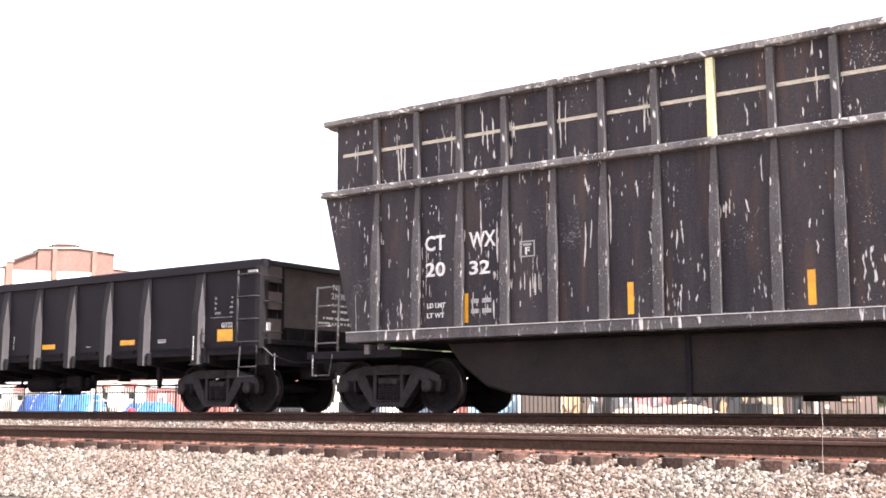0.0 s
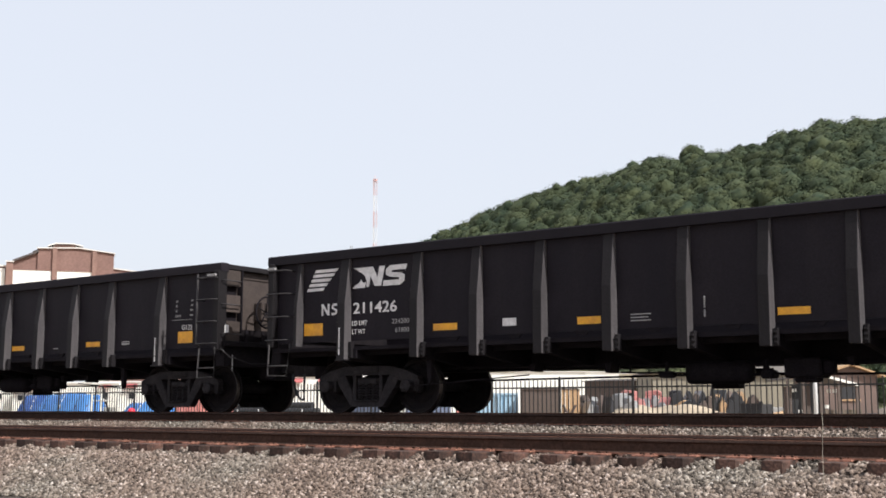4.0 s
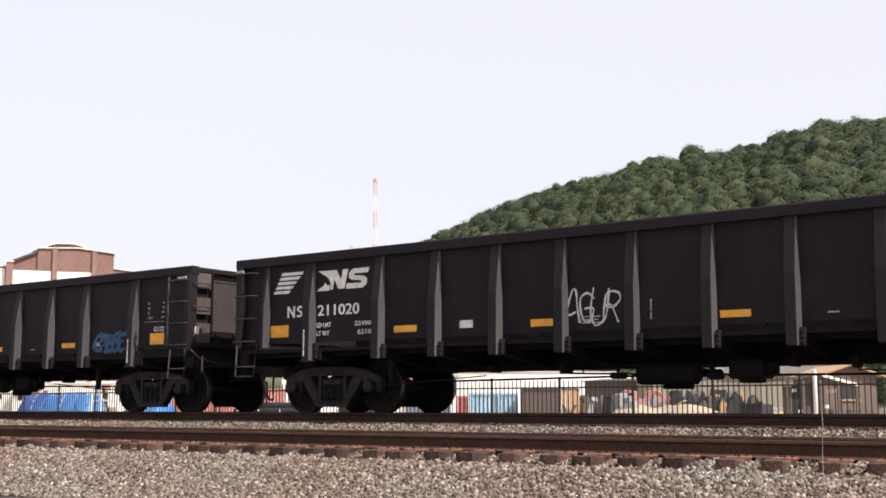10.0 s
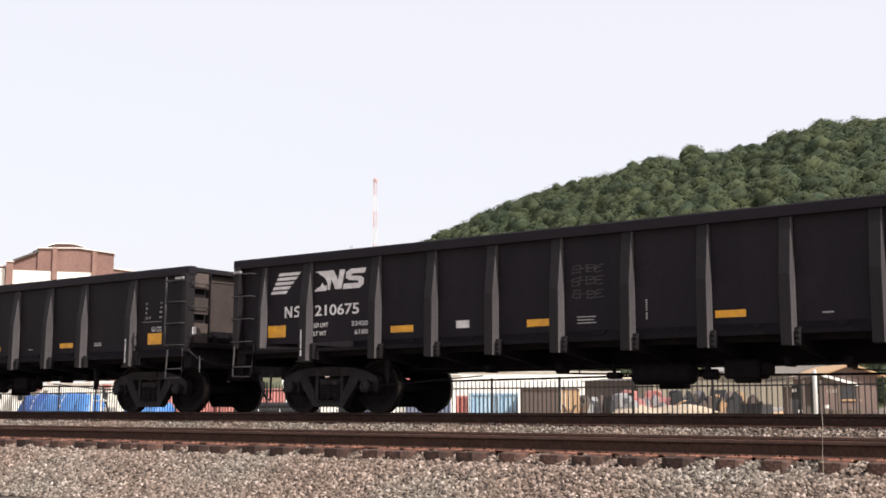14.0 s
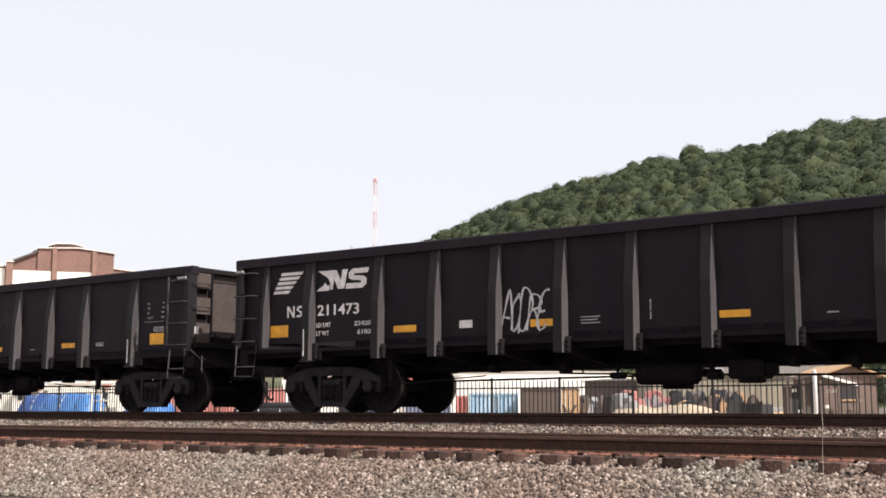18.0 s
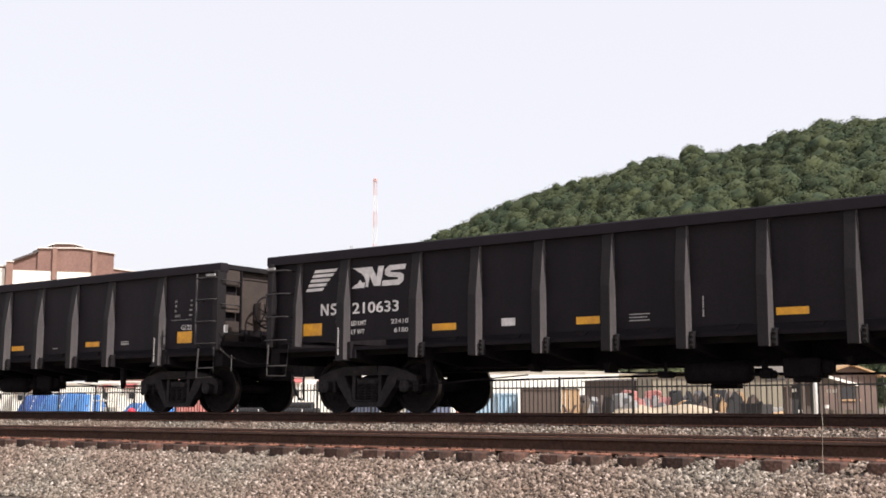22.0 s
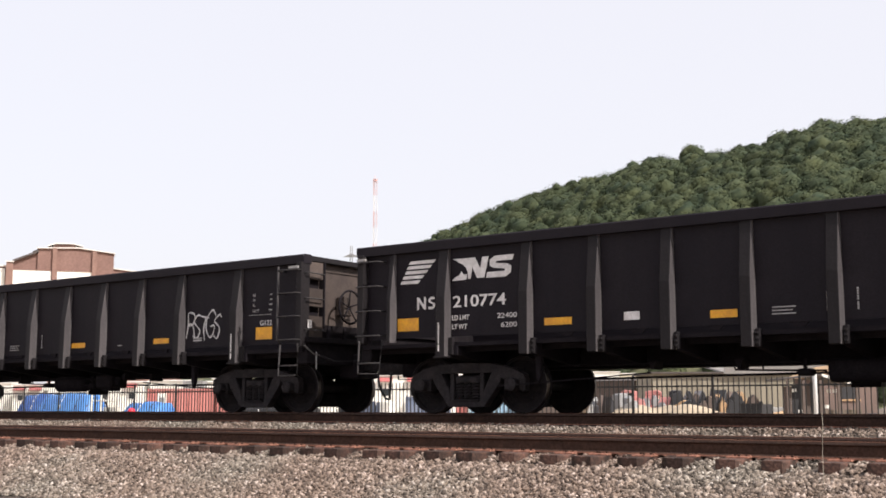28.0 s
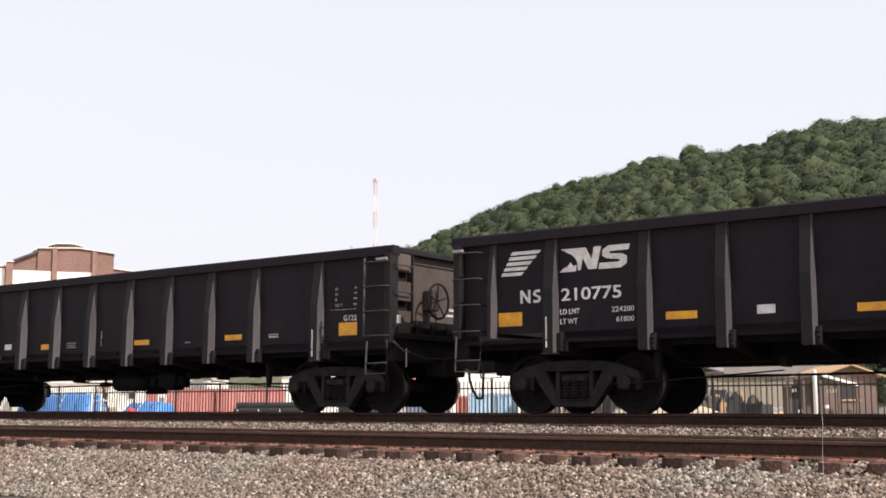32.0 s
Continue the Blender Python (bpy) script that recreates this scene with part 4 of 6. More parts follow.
    # yellow bars, lettering
    for x0, x1 in ((-4.91, -4.815), (-2.03, -1.935), (0.575, 0.68), (3.41, 3.505)):
        part("reflective_panel", Shape().box(x0, x1, -1.626, -1.60, 1.42, 1.88), "yellow", car, "upright yellow reflective panel")
    for text, x, z, w, h in (("CT", -5.66, 2.61, 0.40, 0.25), ("WX", -4.79, 2.6, 0.5, 0.25), ("20", -5.65, 2.19, 0.39, 0.23), ("32", -4.79, 2.17, 0.39, 0.22), ("LD LMT", -5.62, 1.68, 0.36, 0.08), ("LT WT", -5.62, 1.52, 0.34, 0.08)):
        part("lettering", lettering(text, w, h, "white", 0.02), "", car, "bold white stencilled lettering", pose(x, -1.624, z))
    fr = Shape()
    for a in ((-3.85, -3.58, 2.38, 2.40), (-3.85, -3.58, 2.61, 2.63), (-3.85, -3.83, 2.40, 2.61), (-3.60, -3.58, 2.40, 2.61), (-3.79, -3.64, 2.55, 2.59)):
        fr.box(a[0], a[1], -1.626, -1.615, a[2], a[3])
    part("plate_mark", fr, "dim_white", car, "white framed plate mark")
    part("lettering", lettering("F", 0.08, 0.11, "white", 0.03), "", car, "white letter in a frame", pose(-3.75, -1.624, 2.42))
    data = Shape()
    for z in (1.72, 1.56):
        data.box(-4.76, -4.62, -1.626, -1.615, z, z + 0.07).box(-4.55, -4.38, -1.626, -1.615, z, z + 0.07)
    tagged(part("weight_figures", data, "dim_white", car, "small worn white figures"), kind="stuff")
    rs = random.Random(11)
    runs = Shape()
    for k in range(70):
        up_side = rs.random() < 0.45
        x = rs.uniform(-7.3, 7.3) if k % 2 else rs.uniform(-7.2, -2.5)
        z1 = rs.uniform(4.0, 4.9) if up_side else rs.uniform(1.6, 3.5)
        n, w = rs.randrange(2, 10), rs.uniform(0.003, 0.014)
        ln = rs.uniform(0.03, 0.11)
        left, right = [], []
        cx = x
        for j in range(n + 1):
            cx += rs.uniform(-0.012, 0.012)
            ww = w * (0.25 if j in (0, n) else rs.uniform(0.5, 1.4))
            left.append((cx - ww, z1 - j * ln))
            right.append((cx + ww, z1 - j * ln))
        runs.prism(left + right[::-1], -1.6235, -1.61)
    for cx, zt, drop, wide in ((-1.62, 4.75, 0.85, 0.1), (-3.98, 4.6, 0.75, 0.05), (-2.35, 3.6, 1.3, 0.05), (-5.0, 4.6, 0.6, 0.05), (-3.6, 2.2, 0.5, 0.12), (-0.55, 2.95, 0.3, 0.12)):
        for k in range(9):
            x, z0 = cx + rs.gauss(0, wide * 0.6), zt - rs.uniform(0, 0.3) * drop
            h, w = drop * rs.uniform(0.3, 0.7), rs.uniform(0.006, 0.02)
            runs.prism([(x - w * 0.3, z0), (x - w, z0 - h * 0.5), (x - w * 0.5, z0 - h), (x + w * 0.6, z0 - h * 0.9), (x + w, z0 - h * 0.4)], -1.6235, -1.61)
    for k in range(110):
        up_side = rs.random() < 0.45
        x = rs.choice((rs.uniform(-7.3, 7.3), rs.gauss(-6.2, 0.7), rs.gauss(-5.4, 0.25), rs.gauss(-2.0, 0.3), rs.gauss(1.0, 0.4)))
        z = rs.uniform(3.95, 4.85) if up_side else rs.uniform(1.5, 3.6)
        if abs(x) < 7.1:
            w, h = rs.uniform(0.003, 0.01), rs.uniform(0.02, 0.09)
            runs.prism([(x - w, z), (x + w * 0.4, z - h * 0.3), (x + w, z + h * 0.5), (x - w * 0.3, z + h)], -1.6235, -1.61)
    tagged(part("white_streaks", runs, "splash", car, "dried white streaks and splashes"), kind="stuff")
    return car


# strokes of sprayed glyphs: each pair of digits is a place across and up in the glyph's cell
GLYPHS = {"A": "00 14 39 49 65 80|13 33 63", "B": "10 15 09 49 77 55 25|25 75 83 60 20 00", "C": "87 69 39 15 21 50 82", "D": "10 15 19 59 86 73 50 10", "E": "89 49 17 25 65|25 12 20 50 81", "F": "10 14 19 59 89|15 65",
          "G": "87 59 27 13 40 71 74 44", "H": "19 14 10|79 74 70|15 75", "I": "49 45 40", "K": "19 14 10|89 55 15|55 80", "L": "29 14 20 50 81", "M": "00 15 29 38 45 69 75 90", "N": "10 15 19 54 70 75 89", "O": "59 17 13 40 72 77 49",
          "P": "10 15 19 69 87 65 24", "Q": "59 17 13 40 72 77 49|43 90", "R": "10 15 19 69 87 65 25 55 90", "S": "88 59 27 45 73 50 11", "T": "19 59 99|59 54 50", "U": "19 13 30 60 83 89", "V": "19 40 79", "Y": "19 36 55|89 55 20", "2": "17 39 77 64 10 50 90", "0": "59 17 13 40 72 77 49", "1": "37 59 54 50", "o": "59 27 35 63 77 59"}


def scrawl(parent, x0, z0, w, h, seed, material, glyphs, thick=0.02, double=False, ring=False):
    """Sprayed strokes on the side sheet: a row of loose hand-drawn glyphs, some gone over twice."""
    rs = random.Random(seed)
    quads = Shape()
    layers = iter(range(200))

    def stroke(pts, th):
        y = SHEET - 0.003 - 0.0008 * next(layers)      # each stroke lies over the one before
        out = []
        for k in range(len(pts) - 1):
            p0, p1, p2, p3 = pts[max(k - 1, 0)], pts[k], pts[k + 1], pts[min(k + 2, len(pts) - 1)]
            for j in range(5):
                u = j / 5
                out.append([0.5 * (2 * b + (c - a) * u + (2 * a - 5 * b + 4 * c - d) * u * u + (3 * b - a - 3 * c + d) * u ** 3) for a, b, c, d in zip(p0, p1, p2, p3)])
        out.append(pts[-1])
        v = []
        for k, (a, b) in enumerate(out):
            (c, d), (e, f) = out[max(k - 1, 0)], out[min(k + 1, len(out) - 1)]
            ln = math.hypot(e - c, f - d) or 1
            wd = th * (0.5 + 0.14 * math.sin(k * 0.7 + seed))
            v += [(a + (f - d) / ln * wd, y, b - (e - c) / ln * wd), (a - (f - d) / ln * wd, y, b + (e - c) / ln * wd)]
        quads.add(v, [(2 * k, 2 * k + 2, 2 * k + 3, 2 * k + 1) for k in range(len(out) - 1)])

    cw = w / len(glyphs)
    slant = rs.uniform(0.02, 0.14) * h
    for k, ch in enumerate(glyphs):
        hh, oz = h * rs.uniform(0.82, 1.0), h * rs.uniform(-0.05, 0.07)
        for line in GLYPHS[ch].split("|"):
            pts = []
            for token in line.split():
                a, b = int(token[0]) / 9 + rs.uniform(-0.1, 0.1), int(token[1]) / 9 + rs.uniform(-0.06, 0.06)
                pts.append((x0 + cw * (k - 0.25 + 1.5 * a) + slant * (b - 0.5), z0 + oz + hh * b))
            stroke(pts, thick)
            if double:
                stroke([(p + 0.06 + 0.02 * math.sin(q * 9), q + 0.035) for p, q in pts], thick * 0.8)
    if ring:
        c, r = (x0 + w * 0.48, z0 + h * 1.12), h * 0.09
        stroke([(c[0] + 1.5 * r * math.cos(a), c[1] + r * math.sin(a)) for a in (0, 1, 2, 3, 4, 5, 6, 6.6)], thick * 0.8)
    part("graffiti", raw_mesh("graffiti", quads.v, quads.f, material), "", parent, "sprayed graffiti strokes")


def handbrake(parent):
    s = Shape().torus((7.96, -0.58, 1.9), (1, 0, 0), 0.3, 0.02)
    for k in range(5):
        a = 2 * math.pi * k / 5 + 0.3
        s.tube([(7.93, -0.58, 1.9), (7.96, -0.58 + 0.29 * math.cos(a), 1.9 + 0.29 * math.sin(a))], 0.013, 6)
    hw = part("handbrake_wheel", s, "under", parent, "dark spoked handbrake wheel", smooth=True)
    part("handbrake_gear", Shape().box(7.68, 7.9, -0.66, -0.46, 1.74, 2.1), "car_end", hw, bevel=0.02)


BRAKE_END = {2, 3, 4, 5, 9, 12, 15, 16, 17}
TAGS = {4: [(-4.78, 1.49, 0.75, 0.45, "C2UT"), (-2.48, 1.35, 0.78, 0.95, "UUAN"), (-1.1, 1.32, 1.0, 0.72, "CUOAOE"), (0.9, 1.32, 1.2, 0.8, "ORCOUP"), (3.55, 1.38, 0.8, 0.8, "MAOO"), (4.72, 1.36, 1.05, 0.7, "KHUAUS", False, True)],
        5: [(-1.15, 1.3, 0.82, 0.52, "AGUR"), (3.52, 1.28, 0.85, 0.52, "INOTKE", False, True), (4.75, 1.42, 1.1, 0.7, "BEAC", True), (5.3, 1.2, 0.6, 0.17, "2012")],
        9: [(-2.28, 1.26, 0.78, 0.65, "AODRE")], 10: [(-4.6, 1.38, 0.66, 0.35, "UMKAATV"), (-3.46, 1.46, 0.5, 0.33, "RATE"), (-2.3, 1.42, 0.7, 0.4, "TBQV")],
        13: [(-2.2, 1.43, 0.55, 0.26, "TPCE"), (0.1, 1.66, 0.6, 0.55, "YTSL"), (2.4, 1.32, 0.78, 0.6, "YRSK")], 15: [(4.75, 1.38, 0.9, 0.5, "RSTGS")]}

train = []
first = gondola()
cars = [first] + [copy_thing(first, pose(0, 0, 0)) for _ in range(16)]
tall = hopper()
train.append((0, tall))
for i, (car, number) in enumerate(zip(cars, NUMBERS), 1):
    train.append((i, car))
    f = SHEET - 0.004
    part("car_number", lettering(number, 1.0 if "11" not in number else 0.94, 0.19, "white", 0.012), "", car, "white stencilled car number", MARK @ pose(-6.13, SHEET - 0.001, 1.67))
    mark = Shape().prism([(-6.85, 1.67), (-6.81, 1.67), (-6.81, 1.80), (-6.71, 1.67), (-6.67, 1.67), (-6.67, 1.87), (-6.71, 1.87), (-6.71, 1.745), (-6.81, 1.87), (-6.85, 1.87)], f, SHEET + 0.01)
    mark.prism([(-6.62, 1.67), (-6.53, 1.67), (-6.49, 1.71), (-6.49, 1.76), (-6.58, 1.80), (-6.58, 1.83), (-6.50, 1.83), (-6.50, 1.87), (-6.58, 1.87), (-6.62, 1.83), (-6.62, 1.79), (-6.53, 1.745), (-6.53, 1.71), (-6.62, 1.71)], f, SHEET + 0.01)
    part("owner_mark", mark, "white", car, "two bold white marks", MARK)
    part("lettering", lettering("LD LMT", 0.33, 0.078, "white", 0.006), "", car, "small white lettering", MARK @ pose(-6.15, SHEET - 0.001, 1.47))
    part("lettering", lettering("LT WT", 0.29, 0.078, "white", 0.006), "", car, "small white lettering", MARK @ pose(-6.15, SHEET - 0.001, 1.325))
    for text, x, z in zip(WEIGHTS.get(i, ("224200", "61800")), (-5.29, -5.22), (1.47, 1.325)):
        part("lettering", lettering(text, 0.36 if x < -5.25 else 0.29, 0.078, "white" if i in WEIGHTS else "dim_white", 0.006), "", car, "small white figures", MARK @ pose(x, SHEET - 0.001, z))
    part("lettering", lettering("G122", 0.29, 0.095, "white", 0.006), "", car, "small white class lettering", MARK @ pose(6.69, SHEET - 0.001, 1.56))
    part("end_mark", lettering("NS", 0.2, 0.11, "white", 0.012), "", car, "two small white letters on the end", pose(7.672, 0.42, 2.37, 0, 0, 90))
    me = Shape()
    rl = random.Random(i)
    for z, y0, y1 in ((2.05, 0.4, 0.86), (1.93, 0.4, 0.84), (1.79, 0.14, 0.98), (1.69, 0.0, 1.0)):
        y = y0
        while y < y1:
            w = rl.uniform(0.02, 0.05)
            me.box(7.668, 7.676, y, y + w, z, z + rl.uniform(0.035, 0.05))
            y += w + (0.012 if rl.random() > 0.2 else 0.05)
    tagged(part("end_lettering", me, "white", car, "lines of small white lettering on the end sheet"), kind="stuff")
    part("end_number", lettering(number, 0.5, 0.12, "white", 0.012), "", car, "small white car number on the end", pose(7.672, 0.38, 2.19, 0, 0, 90))
    if i in BRAKE_END:
        handbrake(car)
    for k, (x, z, w, h, glyphs, *extra) in enumerate(TAGS.get(i, [])):
        scrawl(car, x, z, w, h, 100 * i + k, "tag_white", glyphs, 0.029 if h > 0.2 else 0.016, *extra)
    if i == 9:
        heap = Shape().prism([(-0.8, 2.3), (0.9, 2.3), (0.6, 2.78), (0.3, 2.88), (0.05, 2.85), (-0.15, 2.89), (-0.4, 2.84), (-0.6, 2.7)], -1.35, -0.4)
        part("load_heap", heap, "under", car, "dark heap of scrap just above the side", pose(2.4, 0, -0.04), bevel=0.03)
    if i == 7:
        for k, z in enumerate((2.08, 1.9, 1.7)):
            scrawl(car, -1.0, z, 0.5, 0.12, 70 + k, "tag_dim", "EHBE", 0.014)
        ring = Shape().torus((5.42, SHEET - 0.001, 1.8), (0, 1, 0), 0.27, 0.006)
        part("faded_emblem", ring, "tag_dim", car, "faded round stencil")
    if i == 10:
        scrawl(car, 1.6, 1.85, 0.32, 0.34, 102, "tag_dim", "KV", 0.014)
    if i == 6:
        scrawl(car, 4.86, 1.2, 0.95, 0.36, 61, "tag_blue", "GRBSE", 0.05, True)
    if i == 14:
        scrawl(car, 3.55, 1.32, 0.95, 0.5, 141, "tag_pink", "BBUBU2", 0.032, False, True)
        scrawl(car, 4.75, 1.35, 1.0, 0.6, 142, "tag_pink", "KROBT", 0.032)
    if i in TAGS or i in (6, 14):
        tagged(car, "black open-top gondola freight car with sprayed graffiti")
for i, car in train:
    car.matrix_basis = pose(travel(0) - i * PITCH, 0, 0)


# ---------------------------------------------------------------- fence along the yard
YARD = -1.0
fence = thing("picket_fence", "black steel picket fence along the yard", "fence", pose(0, 10.6, YARD))
picket = Shape().prism([(-0.0115, 0.1), (0.0115, 0.1), (0.0115, 1.79), (0.0, 1.83), (-0.0115, 1.79)], -0.0115, 0.0115).mesh("picket", "fence")
post_me = Shape().box(-0.027, 0.027, -0.027, 0.027, 0.0, 1.86).add([(-0.036, -0.036, 1.86), (0.036, -0.036, 1.86), (0.036, 0.036, 1.86), (-0.036, 0.036, 1.86), (0, 0, 1.93)], [(0, 1, 4), (1, 2, 4), (2, 3, 4), (3, 0, 4), (3, 2, 1, 0)]).mesh("fence_post", "fence")
rail_me = Shape().box(-1.085, 1.085, -0.018, 0.018, -0.02, 0.02).mesh("fence_rail", "fence")
far = Shape()
for k in range(34):
    x = -57.1 + 2.175 * k
    part("fence_post", post_me, "", fence, "", pose(x, 0, 0))
    for z in (0.2, 1.62):
        part("fence_rail", rail_me, "", fence, "", pose(x + 1.0875, 0, z))
    for j in range(1, 16):
        px = x + 2.175 * j / 16
        if -29.0 < px < -7.0:
            part("picket", picket, "", fence, "", pose(px, 0, 0))
        else:
            far.box(px - 0.0115, px + 0.0115, -0.0115, 0.0115, 0.1, 1.82)
tagged(part("further_pickets", far, "fence", fence, "rows of black steel pickets"), kind="stuff")

pole = thing("white_marker_pole", "white painted steel pole beside the fence", "pole", pose(-8.5, 9.4, YARD))
part("shaft", Shape().lathe([(0.02, 0), (0.046, 0), (0.045, 1.9), (0.036, 1.93), (0.01, 1.935)], 14, "z"), "galv", pole, smooth=True)
part("base_plate", Shape().box(-0.12, 0.12, -0.12, 0.12, 0.0, 0.02), "galv", pole)
ball = thing("red_marker_ball", "red ball marker on a short dark stem", "marker", pose(-31.35, 9.0, YARD))
prof = [(0.001, -0.13)] + [(0.13 * math.sin(math.pi * k / 12), -0.13 * math.cos(math.pi * k / 12)) for k in range(1, 12)] + [(0.001, 0.13)]
part("ball", Shape().lathe([(r, a + 0.95) for r, a in prof], 16, "z"), "ball_red", ball, smooth=True)
part("stem", Shape().lathe([(0.02, 0.0), (0.02, 0.85)], 8, "z"), "fence", ball)


# ---------------------------------------------------------------- yard
TURN = 35.8      # most sheds and boxes of the yard stand at this angle to the tracks

def container(x, y, L, top, material, label, depth=2.4, door=False, ribs=0.28, name="shipping_container"):
    """Corrugated steel box standing on the yard at an angle to the fence."""
    c = thing(name, label, "container", pose(x, y, YARD, 0, 0, TURN))
    h = top - YARD
    wall = []
    n = max(4, int(L / ribs))
    for k in range(n):
        a, w = 0.06 + (L - 0.12) * k / n, (L - 0.12) / n
        wall += [(a, 0.0), (a + 0.3 * w, 0.0), (a + 0.45 * w, 0.05), (a + 0.85 * w, 0.05)]
    out = [(0.06, 0.09)] + wall + [(L - 0.06, 0.0), (L - 0.06, 0.09)]
    part("side_wall", Shape().prism([(a, b) for a, b in out][::-1], 0.14, h - 0.1, "z"), material, c)
    part("back_wall", Shape().box(0.06, L - 0.06, depth - 0.06, depth - 0.02, 0.14, h - 0.1), material, c)
    part("roof", Shape().box(0.0, L, 0.02, depth, h - 0.08, h - 0.02), material, c)
    part("floor", Shape().box(0.0, L, 0.02, depth, 0.1, 0.16), "brown", c)
    for x in (0, L - 0.1):
        part("end_wall", Shape().box(x + 0.02, x + 0.08, 0.1, depth - 0.1, 0.14, h - 0.08), material, c)
        for yy in (0, depth - 0.1):
            part("corner_post", Shape().box(x, x + 0.1, yy - 0.01, yy + 0.1, 0.0, h), material, c, bevel=0.01)
    part("top_rail", Shape().box(0.1, L - 0.1, -0.015, 0.05, h - 0.1, h), material, c)
    part("bottom_rail", Shape().box(0.1, L - 0.1, -0.015, 0.05, 0.02, 0.14), material, c)
    if door:
        part("door_frame", Shape().box(0.75, 1.45, -0.03, 0.02, 0.1, h - 0.35), "white_wall", c, "white painted door")
        for z in (0.35, 0.9, 1.45):
            part("door_panel", Shape().box(0.9, 1.3, -0.04, 0.0, z, z + 0.38), "grey_wall", c)
    return c


container(-70.2, 42.2, 5.12, 1.5, "red_box", "faded red corrugated steel shipping container", door=True)
container(-65.9, 45.2, 4.99, 1.5, "red_box", "faded red corrugated steel shipping container")
container(-29.7, 26.6, 1.23, 0.73, "pale_blue", "pale blue corrugated steel waste container", 1.8, ribs=0.2, name="waste_container")
container(-28.65, 27.3, 0.92, 0.73, "pale_blue", "pale blue corrugated steel waste container", 1.8, ribs=0.2, name="waste_container")
container(-30.3, 26.4, 0.5, 0.62, "red_box", "small faded red steel bin", 0.9, ribs=0.12, name="steel_bin")
container(-34.5, 28.1, 2.19, 0.6, "mid_blue", "dark blue steel storage container", 2.0, ribs=0.2)
container(-77.3, 52.0, 1.71, 2.37, "grey_wall", "grey steel storage container", 2.2)


def tarp_heap(x0, x1, y, top, material, label, seed):
    """A tarpaulin thrown over a stack: sagging ridge, creased slopes, hem with weights."""
    rs = random.Random(seed)
    root = thing("covered_stack", label, "tarpaulin", pose(x0, y, YARD))
    L, h, nx_, ny_ = x1 - x0, top - YARD, 26, 12
    v, f = [], []
    for i in range(nx_ + 1):
        for j in range(ny_ + 1):
            u, w = i / nx_, j / ny_
            end = min(1, u / 0.12, (1 - u) / 0.12)
            prof_ = min(1, w / 0.35, (1 - w) / 0.25)
            z = h * prof_ ** 0.7 * (0.25 + 0.75 * end ** 0.6) * (1 - 0.1 * math.sin(3.1 * u * 2) ** 2)
            v.append((u * L, w * 2.6, max(0.02, z + 0.06 * noise.noise((u * 6 + seed, w * 5, 0)) + 0.03 * noise.noise((u * 20, w * 9, seed)))))
    for i in range(nx_):
        for j in range(ny_):
            a = i * (ny_ + 1) + j
            f.append((a, a + ny_ + 1, a + ny_ + 2, a + 1))
    part("tarpaulin", raw_mesh("tarpaulin", v, f, material, True), "", root)
    part("stack", Shape().box(0.3, L - 0.3, 0.6, 2.1, 0, h * 0.6), "brown", root)
    for k in range(3):
        x = L * (0.2 + 0.3 * k)
        part("strap", Shape().tube([(x, 0.02, 0.05), (x, 0.5, h * 0.72), (x, 0.9, h * 0.98 + 0.04)], 0.02, 6), "white_wall" if k % 2 else "dark", root)
    return root


tarp_heap(-69.6, -65.9, 30, 1.0, "dark_tarp", "deep blue tarpaulin over a stack of goods", 1)
tarp_heap(-66.3, -60.9, 29.2, 1.02, "blue_tarp", "bright blue tarpaulin over a stack of goods", 2)
tarp_heap(-58.7, -55.3, 30, 0.45, "blue_tarp", "low bright blue tarpaulin over goods", 3)

gan = thing("steel_gantry", "white painted steel pipe gantry", "gantry", pose(-58.4, 28, YARD))
for x in (0.15, 0.95, 2.6):
    part("upright", Shape().tube([(x, 0, 0), (x, 0, 2.55)], 0.07, 8), "white_wall", gan)
part("crossbar", Shape().tube([(0.1, 0, 2.5), (2.65, 0, 2.5)], 0.07, 8), "white_wall", gan)
part("crossbar", Shape().tube([(0.1, 0, 1.5), (2.65, 0, 1.45)], 0.04, 8), "white_wall", gan)
part("brace", Shape().tube([(1.0, 0.05, 2.4), (1.9, 0.05, 0.1)], 0.06, 8), "dark", gan)
part("panel", Shape().box(1.1, 2.5, 0.1, 0.16, 0.2, 1.1), "white_wall", gan)

wire = thing("wire_guard", "pale wire guard rail by the tarpaulins", "guard rail", pose(-69.9, 27, YARD))
for k in range(9):
    part("wire_post", Shape().tube([(0.5 * k, 0, 0), (0.5 * k, 0, 1.35)], 0.02, 6), "galv", wire)
for z in (0.5, 0.9, 1.33):
    part("wire_rail", Shape().tube([(0, 0, z), (4.0, 0, z)], 0.018, 6), "galv", wire)

roll = thing("pipe_trailer", "long low flatbed stacked with dark plastic pipes", "pipe stack", pose(-44.2, 26, YARD))
for k, (dy, dz) in enumerate(((0, 0.6), (0.36, 0.6), (0.72, 0.6), (0.18, 0.9), (0.54, 0.9), (0.36, 1.18))):
    part("pipe", Shape().lathe([(0.1, 0.0), (0.17, 0.0), (0.17, 5.6 - 0.2 * (k % 3)), (0.1, 5.6 - 0.2 * (k % 3))], 14, "x"), "dark", roll, "", pose(0.05, dy, dz), smooth=False)
part("bed", Shape().box(0, 5.7, -0.2, 1.1, 0.32, 0.44), "grey_wall", roll)
